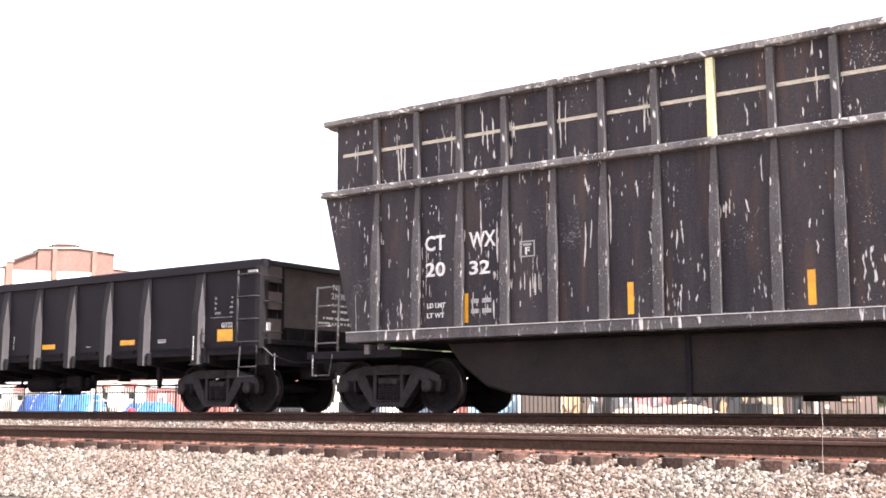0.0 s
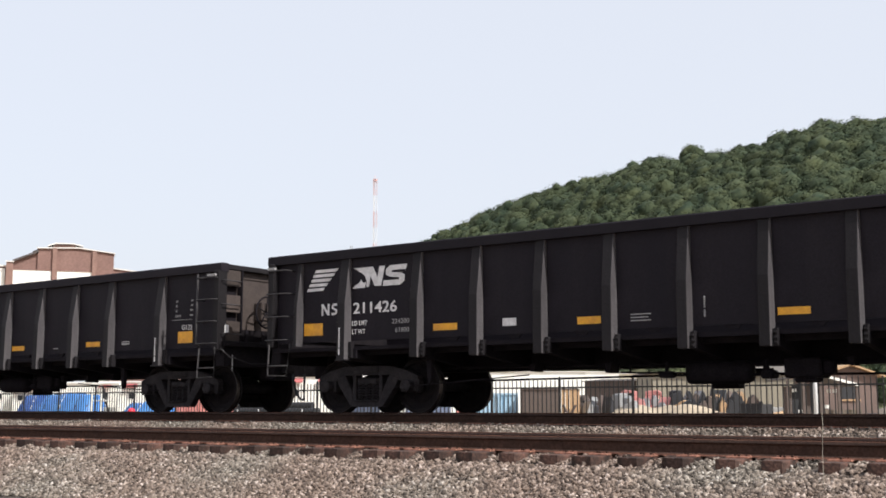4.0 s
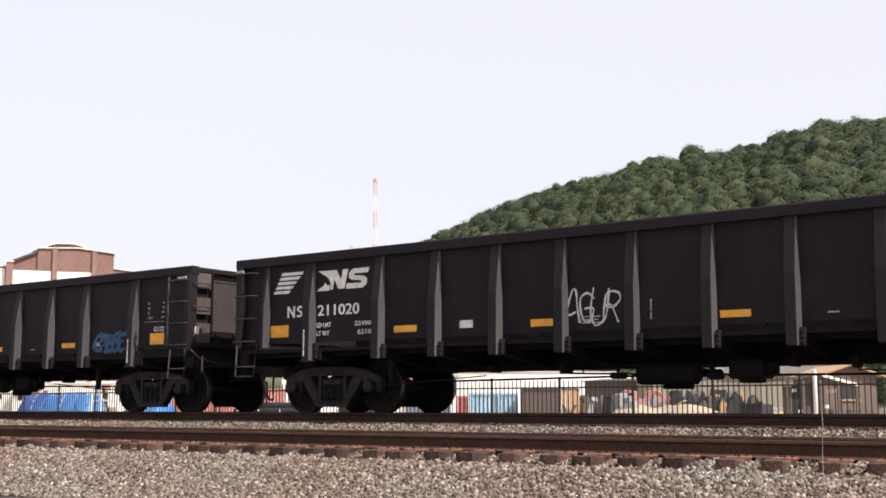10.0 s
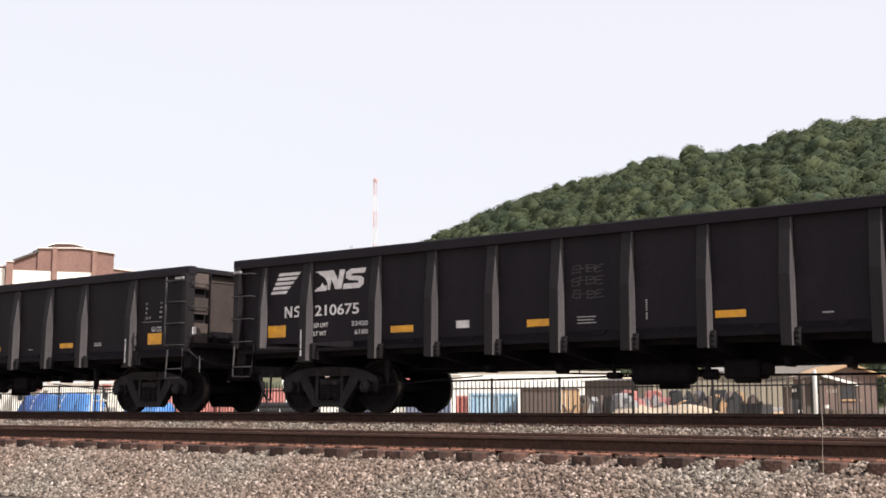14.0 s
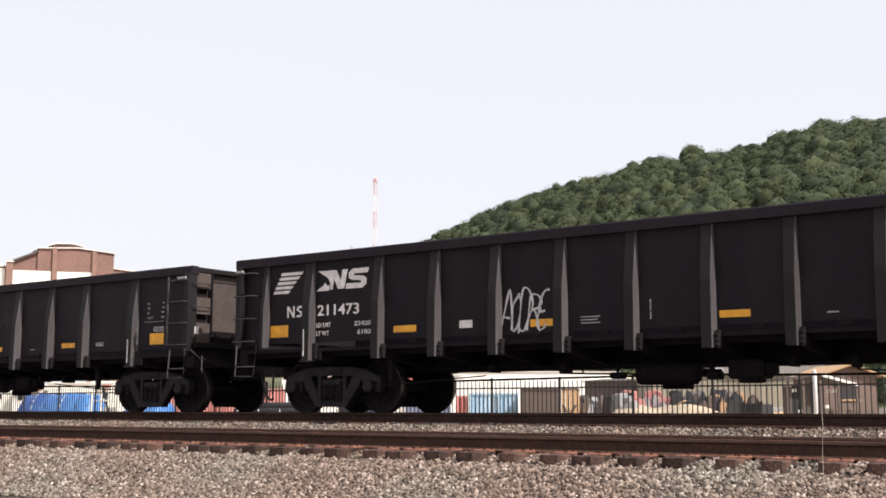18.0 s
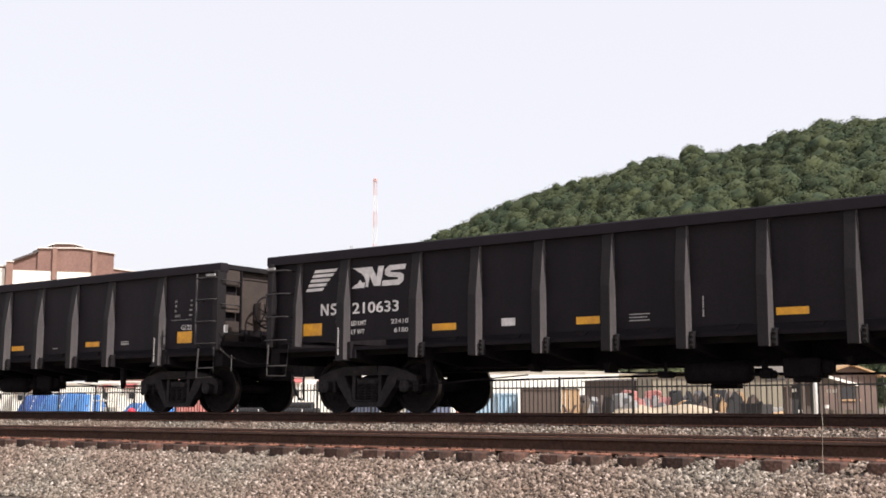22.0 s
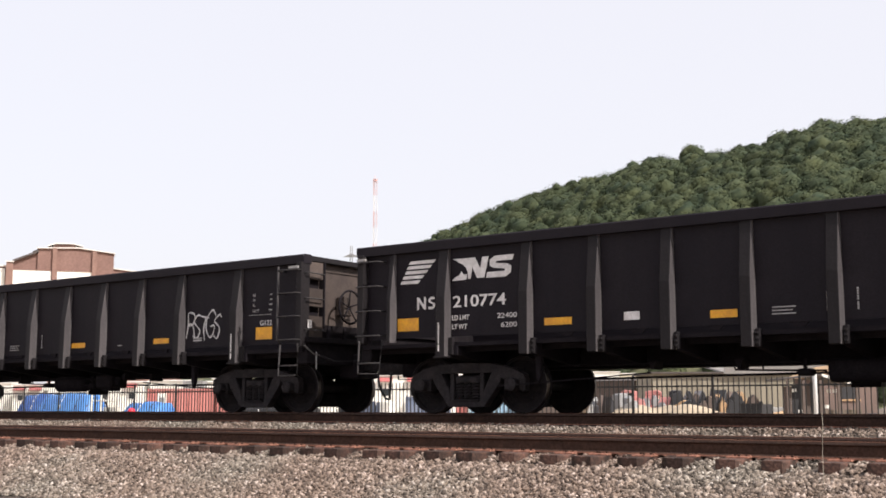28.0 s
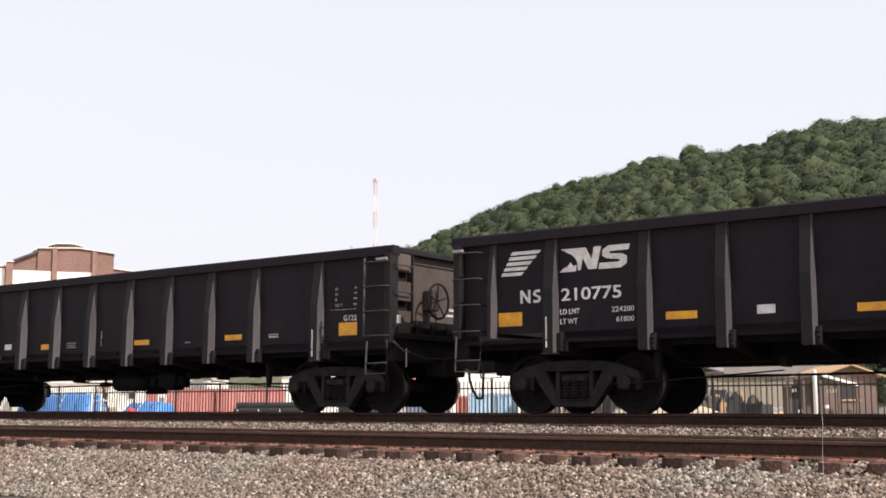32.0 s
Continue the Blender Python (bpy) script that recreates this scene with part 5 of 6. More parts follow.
for x in (0.5, 2.0, 3.5, 5.0):
    part("support", Shape().box(x, x + 0.15, -0.1, 1.0, 0.0, 0.32), "dark", roll)
    part("strap", Shape().box(x + 0.04, x + 0.1, -0.21, -0.19, 0.3, 1.0), "galv", roll)

pan = thing("panel_stack", "blue steel panels leaning on a rack", "panel stack", pose(-38.7, 28, YARD))
for k in range(4):
    part("panel", Shape().box(0.8 * k, 0.8 * k + 0.74, 0.02 * k, 0.06 + 0.02 * k, 0.05, 1.38 - 0.03 * (k % 2)), "mid_blue" if k else "dark", pan)
part("rack", Shape().box(0, 3.2, 0.15, 0.25, 0, 1.2), "dark", pan)
crt = thing("white_cabinet", "white steel equipment cabinet", "cabinet", pose(-35.7, 27.6, YARD))
part("body", Shape().box(0, 0.55, 0, 0.5, 0.05, 1.36), "white_wall", crt, bevel=0.02)
part("door", Shape().box(0.04, 0.51, -0.02, 0.0, 0.12, 1.28), "white_wall", crt)


def trailer(x, y, L, top, label, windows=2, material="white_wall", roof_red=False, depth=3.0):
    """White site trailer or shed: walls, eaved roof, windows, skirt."""
    t = thing("site_trailer", label, "trailer", pose(x, y, YARD, 0, 0, TURN), group="white sheds in the yard")
    h = top - YARD
    part("wall", Shape().box(0, L, 0, 0.08, 0.4, h - 0.15), material, t)
    part("wall", Shape().box(0, 0.08, 0.08, depth, 0.4, h - 0.15), material, t)
    part("wall", Shape().box(L - 0.08, L, 0.08, depth, 0.4, h - 0.15), material, t)
    part("wall", Shape().box(0.08, L - 0.08, depth - 0.08, depth, 0.4, h - 0.15), material, t)
    part("roof", Shape().prism([(-0.15, h - 0.15), (depth + 0.15, h - 0.15), (depth + 0.15, h - 0.08), (depth / 2, h), (-0.15, h - 0.08)], -0.12, L + 0.12, "x"), "roof", t)
    part("skirt", Shape().box(0.05, L - 0.05, 0.03, depth - 0.05, 0.0, 0.4), "grey_wall", t)
    for k in range(int(L / 0.6)):
        part("seam", Shape().box(0.3 + 0.6 * k, 0.33 + 0.6 * k, -0.015, 0, 0.42, h - 0.17), material, t)
    for k in range(windows):
        x = L * (k + 0.5) / windows
        w = part("window_frame", Shape().box(x - 0.32, x + 0.32, -0.04, 0.0, h * 0.52, h * 0.70), "roof", t)
        part("pane", Shape().box(x - 0.25, x + 0.25, -0.05, -0.03, h * 0.54, h * 0.68), "glass", w)
    for k in range(windows if roof_red else 0):
        x = L * (k + 0.5) / windows
        part("awning", Shape().prism([(-0.5, h - 0.62), (0, h - 0.32), (0, h - 0.26), (-0.5, h - 0.56)], x - 0.55, x + 0.55, "x"), "red", t, "faded red awning")
    return t


for k, (x, y, L, top) in enumerate(((-98.1, 44.5, 4.1, 2.4), (-92.8, 45.8, 2.8, 2.2), (-89.4, 47.0, 3.8, 2.34), (-87.0, 50.0, 4.7, 2.46))):
    trailer(x, y, L, top, "white clad site trailer with a faded red awning" if k % 2 else "white clad site trailer", 2, roof_red=k % 2 == 1)
trailer(-82.8, 53.0, 3.3, 2.56, "white clad site trailer", 2)
trailer(-77.2, 54.5, 0.6, 2.42, "small white clad booth", 0, depth=1.5)
trailer(-78.2, 56.3, 1.05, 2.77, "small white clad shed", 1, depth=2)
trailer(-66.8, 53.3, 7.15, 2.72, "long white clad shed with a faded red awning", 3, roof_red=True)
trailer(-58.9, 55.3, 4.45, 2.72, "white clad shed with a faded red awning", 2, roof_red=True)
trailer(-54.1, 56.3, 2.6, 2.71, "narrow white clad shed", 1)
trailer(-56.7, 64.4, 10.7, 3.2, "long white clad warehouse shed", 0, depth=8)
trailer(-51.4, 76.9, 3.0, 3.4, "white clad warehouse shed", 0, depth=8)
trailer(-51.2, 83.3, 10.7, 3.4, "long cream clad warehouse shed", 0, material="cream_wall", depth=8)
trailer(-38.6, 79.9, 3.0, 2.95, "long low cream clad shed", 0, material="cream_wall", depth=6)

crate = thing("plywood_crate", "large tan plywood crate with a dark side", "crate", pose(-26.85, 26.4, YARD, 0, 0, 26))
part("side_panel", Shape().box(0.06, 1.72, 0, 0.06, 0.1, 1.85), "brown", crate, "dark brown boarded side")
for k in range(4):
    part("board", Shape().box(1.74 + 0.17 * k, 1.89 + 0.17 * k, -0.02, 0.06, 0.1, 1.84), "tan", crate)
part("lid", Shape().box(-0.04, 2.44, -0.05, 2.2, 1.85, 1.9), "brown", crate)
part("end_panel", Shape().box(2.36, 2.4, 0.06, 2.2, 0.1, 1.85), "tan", crate)
part("end_panel", Shape().box(0.0, 0.06, 0.06, 2.2, 0.1, 1.85), "brown", crate)
for a, b in (((1.8, 0.2), (2.35, 1.2)), ((1.8, 1.2), (2.35, 0.2))):
    part("brace", Shape().tube([(a[0], -0.05, a[1]), (b[0], -0.05, b[1])], 0.05, 4), "brown", crate)
part("skid", Shape().box(0.1, 2.35, 0.1, 0.3, 0, 0.1), "brown", crate)
part("skid", Shape().box(0.1, 2.35, 1.9, 2.1, 0, 0.1), "brown", crate)

shed = thing("brown_shed", "low brown boarded storage shed", "shed", pose(-39.5, 55, YARD))
for k in range(12):
    part("board", Shape().box(0.3 * k, 0.3 * k + 0.29, 0, 0.05, 0, 2.9), "brown", shed)
part("roof", Shape().prism([(-0.2, 2.9), (3, 3.1), (3, 3.0), (-0.2, 2.85)], -0.1, 3.7, "x"), "dark_roof", shed)
part("back", Shape().box(0, 3.6, 2.7, 2.8, 0, 2.95), "brown", shed)


def excavator(x, y, label, flip=1):
    """Small red tracked machine: tracks, house, cab, arm with bucket."""
    e = thing("excavator", label, "excavator", pose(x, y, YARD, 0, 0, 12 if flip > 0 else 200))
    for s in (-0.55, 0.55):
        part("track", Shape().prism([(-0.8, 0.12), (-0.65, 0.0), (0.65, 0.0), (0.8, 0.12), (0.8, 0.3), (0.65, 0.42), (-0.65, 0.42), (-0.8, 0.3)], s - 0.18, s + 0.18), "dark", e, bevel=0.02)
    part("house", Shape().prism([(-0.85, 0.5), (0.55, 0.5), (0.6, 0.95), (-0.2, 1.1), (-0.85, 1.05)], -0.6, 0.6), "pink_red", e, "faded red engine house", bevel=0.04)
    cab = part("cab", Shape().prism([(-0.1, 1.05), (0.6, 0.95), (0.55, 1.85), (0.0, 1.9)], -0.6, 0.05), "pink_red", e, bevel=0.03)
    part("window", Shape().box(0.05, 0.5, -0.62, -0.6, 1.15, 1.75), "glass", cab)
    part("boom", Shape().prism([(0.5, 0.8), (0.65, 0.75), (1.6, 1.75), (1.5, 1.9)], 0.1, 0.3), "pink_red", e, bevel=0.02)
    part("arm", Shape().prism([(1.5, 1.9), (1.65, 1.8), (2.0, 0.8), (1.88, 0.78)], 0.12, 0.28), "pink_red", e, bevel=0.02)
    part("bucket", Shape().prism([(1.85, 0.85), (2.1, 0.8), (2.15, 0.45), (1.75, 0.4)], 0.0, 0.4), "dark", e, bevel=0.02)
    return e


excavator(-25.2, 33.05, "small red tracked excavator on the dirt")
excavator(-24.0, 33.9, "small red tracked excavator with lowered arm", -1)


def mound(x0, x1, y, top, material, label, seed, depth=5.0, name="dirt_mound"):
    v, f = [], []
    for i in range(41):
        for j in range(15):
            u, w = i / 40, j / 14
            e = (math.sin(math.pi * u) ** 0.5) * (math.sin(math.pi * w) ** 0.7)
            z = (top - YARD) * e * (0.75 + 0.5 * noise.noise((u * 5 + seed, w * 3, 1))) + 0.05 * noise.noise((u * 30, w * 20, seed))
            v.append((x0 + (x1 - x0) * u, y + depth * w, YARD - 0.03 + max(0, z)))
    for i in range(40):
        for j in range(14):
            a = i * 15 + j
            f.append((a, a + 15, a + 16, a + 1))
    ob = new(name, raw_mesh(name, v, f, material, True))
    return tagged(ob, label, "mound")


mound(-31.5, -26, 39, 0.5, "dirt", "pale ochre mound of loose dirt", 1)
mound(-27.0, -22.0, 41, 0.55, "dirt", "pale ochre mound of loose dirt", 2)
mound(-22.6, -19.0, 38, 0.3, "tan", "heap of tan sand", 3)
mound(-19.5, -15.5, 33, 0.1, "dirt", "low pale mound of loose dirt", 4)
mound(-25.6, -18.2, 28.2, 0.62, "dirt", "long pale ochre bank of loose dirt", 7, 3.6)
rs = random.Random(77)
for k in range(64):
    # parked machines and junk behind the dirt, seen as small broken shapes
    f = 1020 + 4.6 * k + rs.uniform(-6, 6)
    d = rs.uniform(51, 57)
    x, y = d * (-0.4969 + 0.000397 * (f - 1020)), -16.7 + d * (0.884 + 0.000286 * (f - 1020))
    h, w = rs.uniform(1.1, 1.75) if f < 1200 else rs.uniform(1.3, 2.0), rs.uniform(0.25, 0.7)
    s = Shape().prism([(-w / 2, 0), (w / 2, 0), (w / 2, h * rs.uniform(0.5, 0.9)), (w * rs.uniform(-0.2, 0.4), h), (-w / 2, h * rs.uniform(0.6, 1))], -0.3, 0.3)
    mt, nm = rs.choice((("dark", "black"), ("brown", "brown"), ("grey_wall", "grey"), ("pink_red", "faded red"), ("tan", "tan"), ("red", "red"), ("grey_wall", "grey"))) if 1075 < f < 1200 else rs.choice((("dark", "black"), ("brown", "brown"), ("dark", "black"), ("grey_wall", "grey"), ("tan", "tan")))
    solid("scrap_machine", s, mt, nm + " piece of scrap machinery in the yard", "scrap", pose(x, y, YARD, 0, 0, rs.uniform(0, 90)), group="scrap in the yard", bevel=0.02)


def yard_spot(right, ahead, z=YARD):
    """A pose on the yard's own grid, which lies at an angle to the tracks."""
    c, n = math.cos(radians(TURN)), math.sin(radians(TURN))
    return pose(right * c - ahead * n, -16.605 + right * n + ahead * c, z, 0, 0, TURN)


hs = thing("gabled_house", "brown gabled house behind the yard", "house", yard_spot(19.6, 60))
part("wall", Shape().prism([(0, 0), (2.7, 0), (2.7, 2.75), (1.35, 3.2), (0, 2.75)], 0, 5), "house_wall", hs, "dull pink-brown gable wall")
for sx in (-1, 1):
    part("roof", Shape().prism([(1.35, 3.24), (1.35 + sx * 1.75, 2.62), (1.35 + sx * 1.75, 2.71), (1.35, 3.34)], -0.35, 5.3), "tan", hs, "tan roof slope")
win = part("window", Shape().box(0.9, 1.8, -0.05, 0.0, 1.5, 2.3), "dark", hs, "dark window")
part("window_sill", Shape().box(0.85, 1.85, -0.09, 0.0, 1.42, 1.5), "tan", win)
gw = thing("grey_shed", "long beige shed with a broad grey roof", "shed", yard_spot(12.6, 70))
part("wall", Shape().box(0, 10.2, 0, 0.2, 0, 3.1), "beige_wall", gw, "beige boarded front wall")
part("wall", Shape().box(0, 0.2, 0.2, 6, 0, 3.1), "beige_wall", gw)
part("wall", Shape().box(10.0, 10.2, 0.2, 6, 0, 3.1), "beige_wall", gw)
for k in range(17):
    part("batten", Shape().box(0.3 + 0.6 * k, 0.36 + 0.6 * k, -0.03, 0.0, 0.1, 3.08), "beige_wall", gw)
part("roof", Shape().prism([(-0.35, 3.08), (6.2, 3.75), (6.2, 3.85), (-0.35, 3.18)], 4.2, 10.4, "x"), "grey_roof", gw, "broad pale grey roof")
part("roof_front", Shape().box(4.25, 10.35, -0.3, -0.2, 3.1, 3.62), "grey_roof", gw, "grey boarded roof front")
part("roof", Shape().box(-0.2, 4.18, -0.3, 6.2, 3.1, 3.2), "dark_roof", gw)
mound(-24, 6, 62, 3.4, "bank", "dry earth bank behind the yard", 5, 14, "dry_bank")
mound(-20, 6, 48, 1.4, "bank", "low dry earth bank behind the yard", 6, 8, "dry_bank")

bx_ = thing("black_skip", "open black steel skip on the dirt", "skip", pose(-14.4, 20, YARD))
part("body", Shape().prism([(0.05, 0.05), (0.6, 0.05), (0.68, 1.2), (-0.05, 1.2)], 0, 1.0), "dark", bx_, bevel=0.02)
part("rim", Shape().box(-0.08, 0.72, -0.03, 0.05, 1.15, 1.22), "fence", bx_)
for k in range(3):
    part("rib", Shape().box(0.08 + 0.2 * k, 0.13 + 0.2 * k, -0.04, 0.0, 0.08, 1.15), "fence", bx_)


def pickup(x, y, label, material, rot=0):
    """Parked pickup truck seen from the side."""
    c = thing("pickup_truck", label, "truck", pose(x, y, YARD, 0, 0, rot))
    part("body", Shape().prism([(0, 0.45), (5.2, 0.45), (5.2, 0.9), (4.9, 1.05), (3.9, 1.1), (3.3, 1.72), (1.9, 1.75), (1.75, 1.1), (0.05, 1.08)], 0, 1.9), material, c, bevel=0.05)
    part("side_window", Shape().prism([(1.95, 1.15), (3.75, 1.15), (3.25, 1.65), (2.05, 1.67)], -0.01, 0.02), "glass", c)
    for xx in (1.0, 4.2):
        for yy in (0.0, 1.65):
            w = part("wheel", Shape().lathe([(0.1, 0.0), (0.3, 0.0), (0.38, 0.04), (0.38, 0.2), (0.3, 0.24), (0.1, 0.24)], 20), "dark", c, "", pose(xx, yy - 0.02, 0.38))
            part("rim", Shape().lathe([(0.02, -0.02), (0.22, -0.02), (0.24, 0.01), (0.02, 0.01)], 14), "galv", w)
    part("bumper", Shape().box(5.15, 5.3, 0.1, 1.8, 0.45, 0.65), "galv", c)
    return c


pickup(-23.5, 45, "white pickup truck parked in the yard", "white_wall", 20)

can = thing("open_canopy", "open canopy with a white sloping roof edge", "canopy", yard_spot(14.1, 48))
part("roof", Shape().prism([(0.0, 2.22), (1.5, 2.4), (3.1, 1.96), (3.1, 2.03), (1.5, 2.47), (0.0, 2.29)], 0, 3.0), "dark_roof", can)
part("roof_edge", Shape().prism([(1.5, 2.36), (3.0, 1.95), (3.0, 2.06), (1.5, 2.47)], -0.05, -0.004), "white_wall", can, "white roof edge")
for x in (0.1, 0.75, 1.45, 2.2, 2.95):
    part("canopy_post", Shape().box(x - 0.05, x + 0.05, 0.0, 0.1, 0.0, 2.2 if x < 2 else 2.33 - 0.27 * (x - 1.5)), "brown", can)
for k in range(4):
    part("hanging_sheet", Shape().box(0.05 + 0.4 * k, 0.42 + 0.4 * k, 0.6 + 0.05 * k, 0.64 + 0.05 * k, 0.3, 1.95 + 0.06 * k), "dark" if k % 2 else "brown", can)
for x, z in ((0.42, 1.72), (1.85, 1.7), (2.1, 1.7), (1.75, 1.05), (0.65, 0.85)):
    part("light_panel", Shape().box(x, x + 0.17, 0.5, 0.54, z, z + 0.14), "white_wall", can)
part("low_wall", Shape().box(1.7, 3.2, 0.3, 0.5, 0.0, 1.0), "bank", can)
heap = random.Random(31)
for k in range(26):
    # dark scrap heaped behind the pale dirt
    w, h = heap.uniform(0.2, 0.55), heap.uniform(1.25, 1.8)
    m = yard_spot(10.3 + 0.13 * k + heap.uniform(-0.1, 0.1), 50.5 + heap.uniform(-0.6, 0.6))
    piece = Shape().prism([(-w / 2, 0), (w / 2, 0), (w * heap.uniform(0.2, 0.6), h * heap.uniform(0.7, 0.9)), (w * heap.uniform(-0.2, 0.3), h), (-w * heap.uniform(0.3, 0.6), h * heap.uniform(0.6, 0.9))], -0.2, 0.2)
    mt, nm = heap.choice((("dark", "black"), ("dark", "black"), ("brown", "brown"), ("dark", "black"), ("brown", "brown"), ("tan", "tan")))
    solid("scrap_piece", piece, mt, nm + " upright piece of scrap in a heap", "scrap", m, group="scrap in the yard", bevel=0.02)

rs = random.Random(21)
for k in range(34):
    # loose scrap heaps in the yard behind the fence
    x, y = rs.uniform(-33, -9), rs.uniform(22, 40)
    if -31.5 < x < -24 and y < 33:
        x += 8
    s = Shape()
    w, d, h = rs.uniform(0.3, 0.9), rs.uniform(0.3, 0.8), rs.uniform(0.25, 0.9)
    s.prism([(-w / 2, 0), (w / 2, 0), (w / 2 * rs.uniform(0.6, 1), h), (-w / 2 * rs.uniform(0.4, 1), h * rs.uniform(0.6, 1))], -d / 2, d / 2)
    mt, nm = rs.choice((("dark", "black"), ("brown", "brown"), ("grey_wall", "grey"), ("tan", "tan"), ("dark", "black"), ("rail_foot", "rusty"), ("white_wall", "white")))
    solid("scrap_block", s, mt, nm + " block of scrap lying in the yard", "scrap", pose(x, y, YARD, 0, 0, rs.uniform(-60, 60)), group="scrap in the yard", bevel=0.02)

# ---------------------------------------------------------------- brick mill building far off
K = 200 / 2046.5


def mill():
    """Brick mill: gabled main block between piers, lower wings, roof monitor and tall white windows."""
    b = thing("brick_mill", "red brick mill building with tall white windows", "building", pose(-170.0, 105.5, YARD, 0, 0, 54.0))

    def lx(px):
        return (px - 100) * K * 0.949

    def lz(py):
        return (721 - py) * K + 1.0 + 0.0
    part("gable_wall", Shape().prism([(lx(62), lz(600)), (lx(198), lz(600)), (lx(198), lz(448)), (lx(135), lz(441)), (lx(62), lz(443))], 0, 12), "brick", b, "red brick gable wall")
    part("roof", Shape().prism([(lx(60), lz(443)), (lx(135), lz(440.5)), (lx(200), lz(447.5)), (lx(200), lz(446)), (lx(135), lz(438.5)), (lx(60), lz(441))], -0.4, 12.4), "roof", b, "pale roof edge")
    for px in (92, 163):
        part("pier", Shape().box(lx(px - 4), lx(px + 4), -0.5, 0, 0, lz(441 if px < 100 else 444)), "brick_pier", b)
    part("lean_to", Shape().prism([(lx(20), lz(600)), (lx(62), lz(600)), (lx(62), lz(448)), (lx(20), lz(466))], 0.5, 12), "brick", b)
    # left slope in the dark roof colour, standing for its shaded side
    part("lean_to_roof", Shape().prism([(lx(18), lz(468)), (lx(64), lz(449)), (lx(64), lz(445.5)), (lx(18), lz(464.5))], -0.2, 12), "dark_roof", b)
    part("roof_vent", Shape().prism([(lx(20), lz(466)), (lx(32), lz(461)), (lx(30), lz(458.5)), (lx(20), lz(462))], 1, 8), "dark_roof", b)
    part("roof_vent", Shape().prism([(lx(52), lz(450)), (lx(62), lz(446)), (lx(60), lz(443)), (lx(52), lz(447))], 1, 8), "dark_roof", b)
    part("corner_tower", Shape().box(lx(8), lx(20), -0.4, 6, 0, lz(469)), "brick_pier", b)
    part("tower_cap", Shape().box(lx(7), lx(21), -0.6, 6.2, lz(469), lz(467)), "roof", b)
    part("left_wing", Shape().box(lx(-120), lx(8), 1, 12, 0, lz(476)), "brick", b)
    part("left_roof", Shape().box(lx(-121), lx(8), 0.6, 12, lz(476), lz(473.5)), "roof", b)
    part("right_wing", Shape().prism([(lx(198), 0), (lx(330), 0), (lx(330), lz(487)), (lx(198), lz(474))], 0.6, 12), "brick", b)
    part("right_roof", Shape().prism([(lx(198), lz(474)), (lx(331), lz(487)), (lx(331), lz(485)), (lx(198), lz(472))], 0.3, 12), "roof", b)
    m = part("roof_monitor", Shape().box(lx(90), lx(128), 2, 9, lz(442), lz(432)), "brick_pier", b)
    part("monitor_roof", Shape().prism([(lx(78), lz(436)), (lx(93), lz(431)), (lx(122), lz(430.5)), (lx(142), lz(434)), (lx(142), lz(432.5)), (lx(122), lz(429)), (lx(93), lz(429)), (lx(78), lz(434.5))], 1.4, 9.5), "roof", m)
    part("monitor_side", Shape().prism([(lx(82), lz(441)), (lx(90), lz(441)), (lx(90), lz(432)), (lx(84), lz(435))], 2.2, 9), "dark_roof", m)
    for a, c in ((20, 87), (97, 159)):
        w = part("window", Shape().box(lx(a), lx(c), -0.06, 0.55, lz(560), lz(482)), "white_wall", b, "tall white panelled window")
        for k in range(1, 8):
            x = lx(a) + (lx(c) - lx(a)) * k / 8
            part("mullion", Shape().box(x - 0.04, x + 0.04, -0.12, -0.06, lz(560), lz(482)), "white_wall", w)
        for k in range(1, 8):
            z = lz(560) + (lz(482) - lz(560)) * k / 8
            part("transom", Shape().box(lx(a), lx(c), -0.11, -0.065, z - 0.04, z + 0.04), "white_wall", w)
        part("lintel", Shape().box(lx(a), lx(c), -0.15, 0.0, lz(482), lz(480.5)), "brick_pier", b)
    w = part("window", Shape().box(lx(-40), lx(6), 0.85, 1.1, lz(560), lz(479)), "white_wall", b, "tall white panelled window")
    return b


mill()

# ---------------------------------------------------------------- radio mast
mast = thing("radio_mast", "slender red and white lattice radio mast", "mast", pose(-312.5, 366, -1))
H_M = 99.4
for k in range(14):
    z0, z1 = H_M * k / 14, H_M * (k + 1) / 14
    sec = Shape()
    cs = [(0.95 * math.cos(a), 0.95 * math.sin(a)) for a in (0.5, 2.6, 4.7)]
    for (a, b), (c, d) in zip(cs, cs[1:] + cs[:1]):
        sec.tube([(a, b, z0), (a, b, z1)], 0.09, 5)
        n = 4
        for j in range(n):
            u, v_ = z0 + (z1 - z0) * j / n, z0 + (z1 - z0) * (j + 1) / n
            sec.tube([(a, b, u), (c, d, v_)], 0.05, 4)
            sec.tube([(a, b, u), (c, d, u)], 0.05, 4)
    part("mast_section", sec, "mast_red" if k % 2 else "mast_white", mast)
part("top_antenna", Shape().tube([(0, 0, H_M), (0, 0, H_M + 1.2)], 0.1, 6).box(-0.9, 0.9, -0.3, 0.3, H_M - 1.4, H_M - 0.2), "mast_red", mast)

# ---------------------------------------------------------------- wooded hill
RIDGE = [(-1150, 640, 5), (-592, 497, 26), (-470, 503, 68), (-384.7, 487.5, 82.5), (-322.9, 468.1, 93.2), (-271.9, 454.6, 98.3), (-219, 442.6, 101.2), (-177, 435.4, 102.1), (-143.6, 434.2, 104.6), (-117.4, 440.6, 105.4), (-56.5, 471.5, 107), (31, 534, 110), (300, 700, 112), (700, 900, 60)]


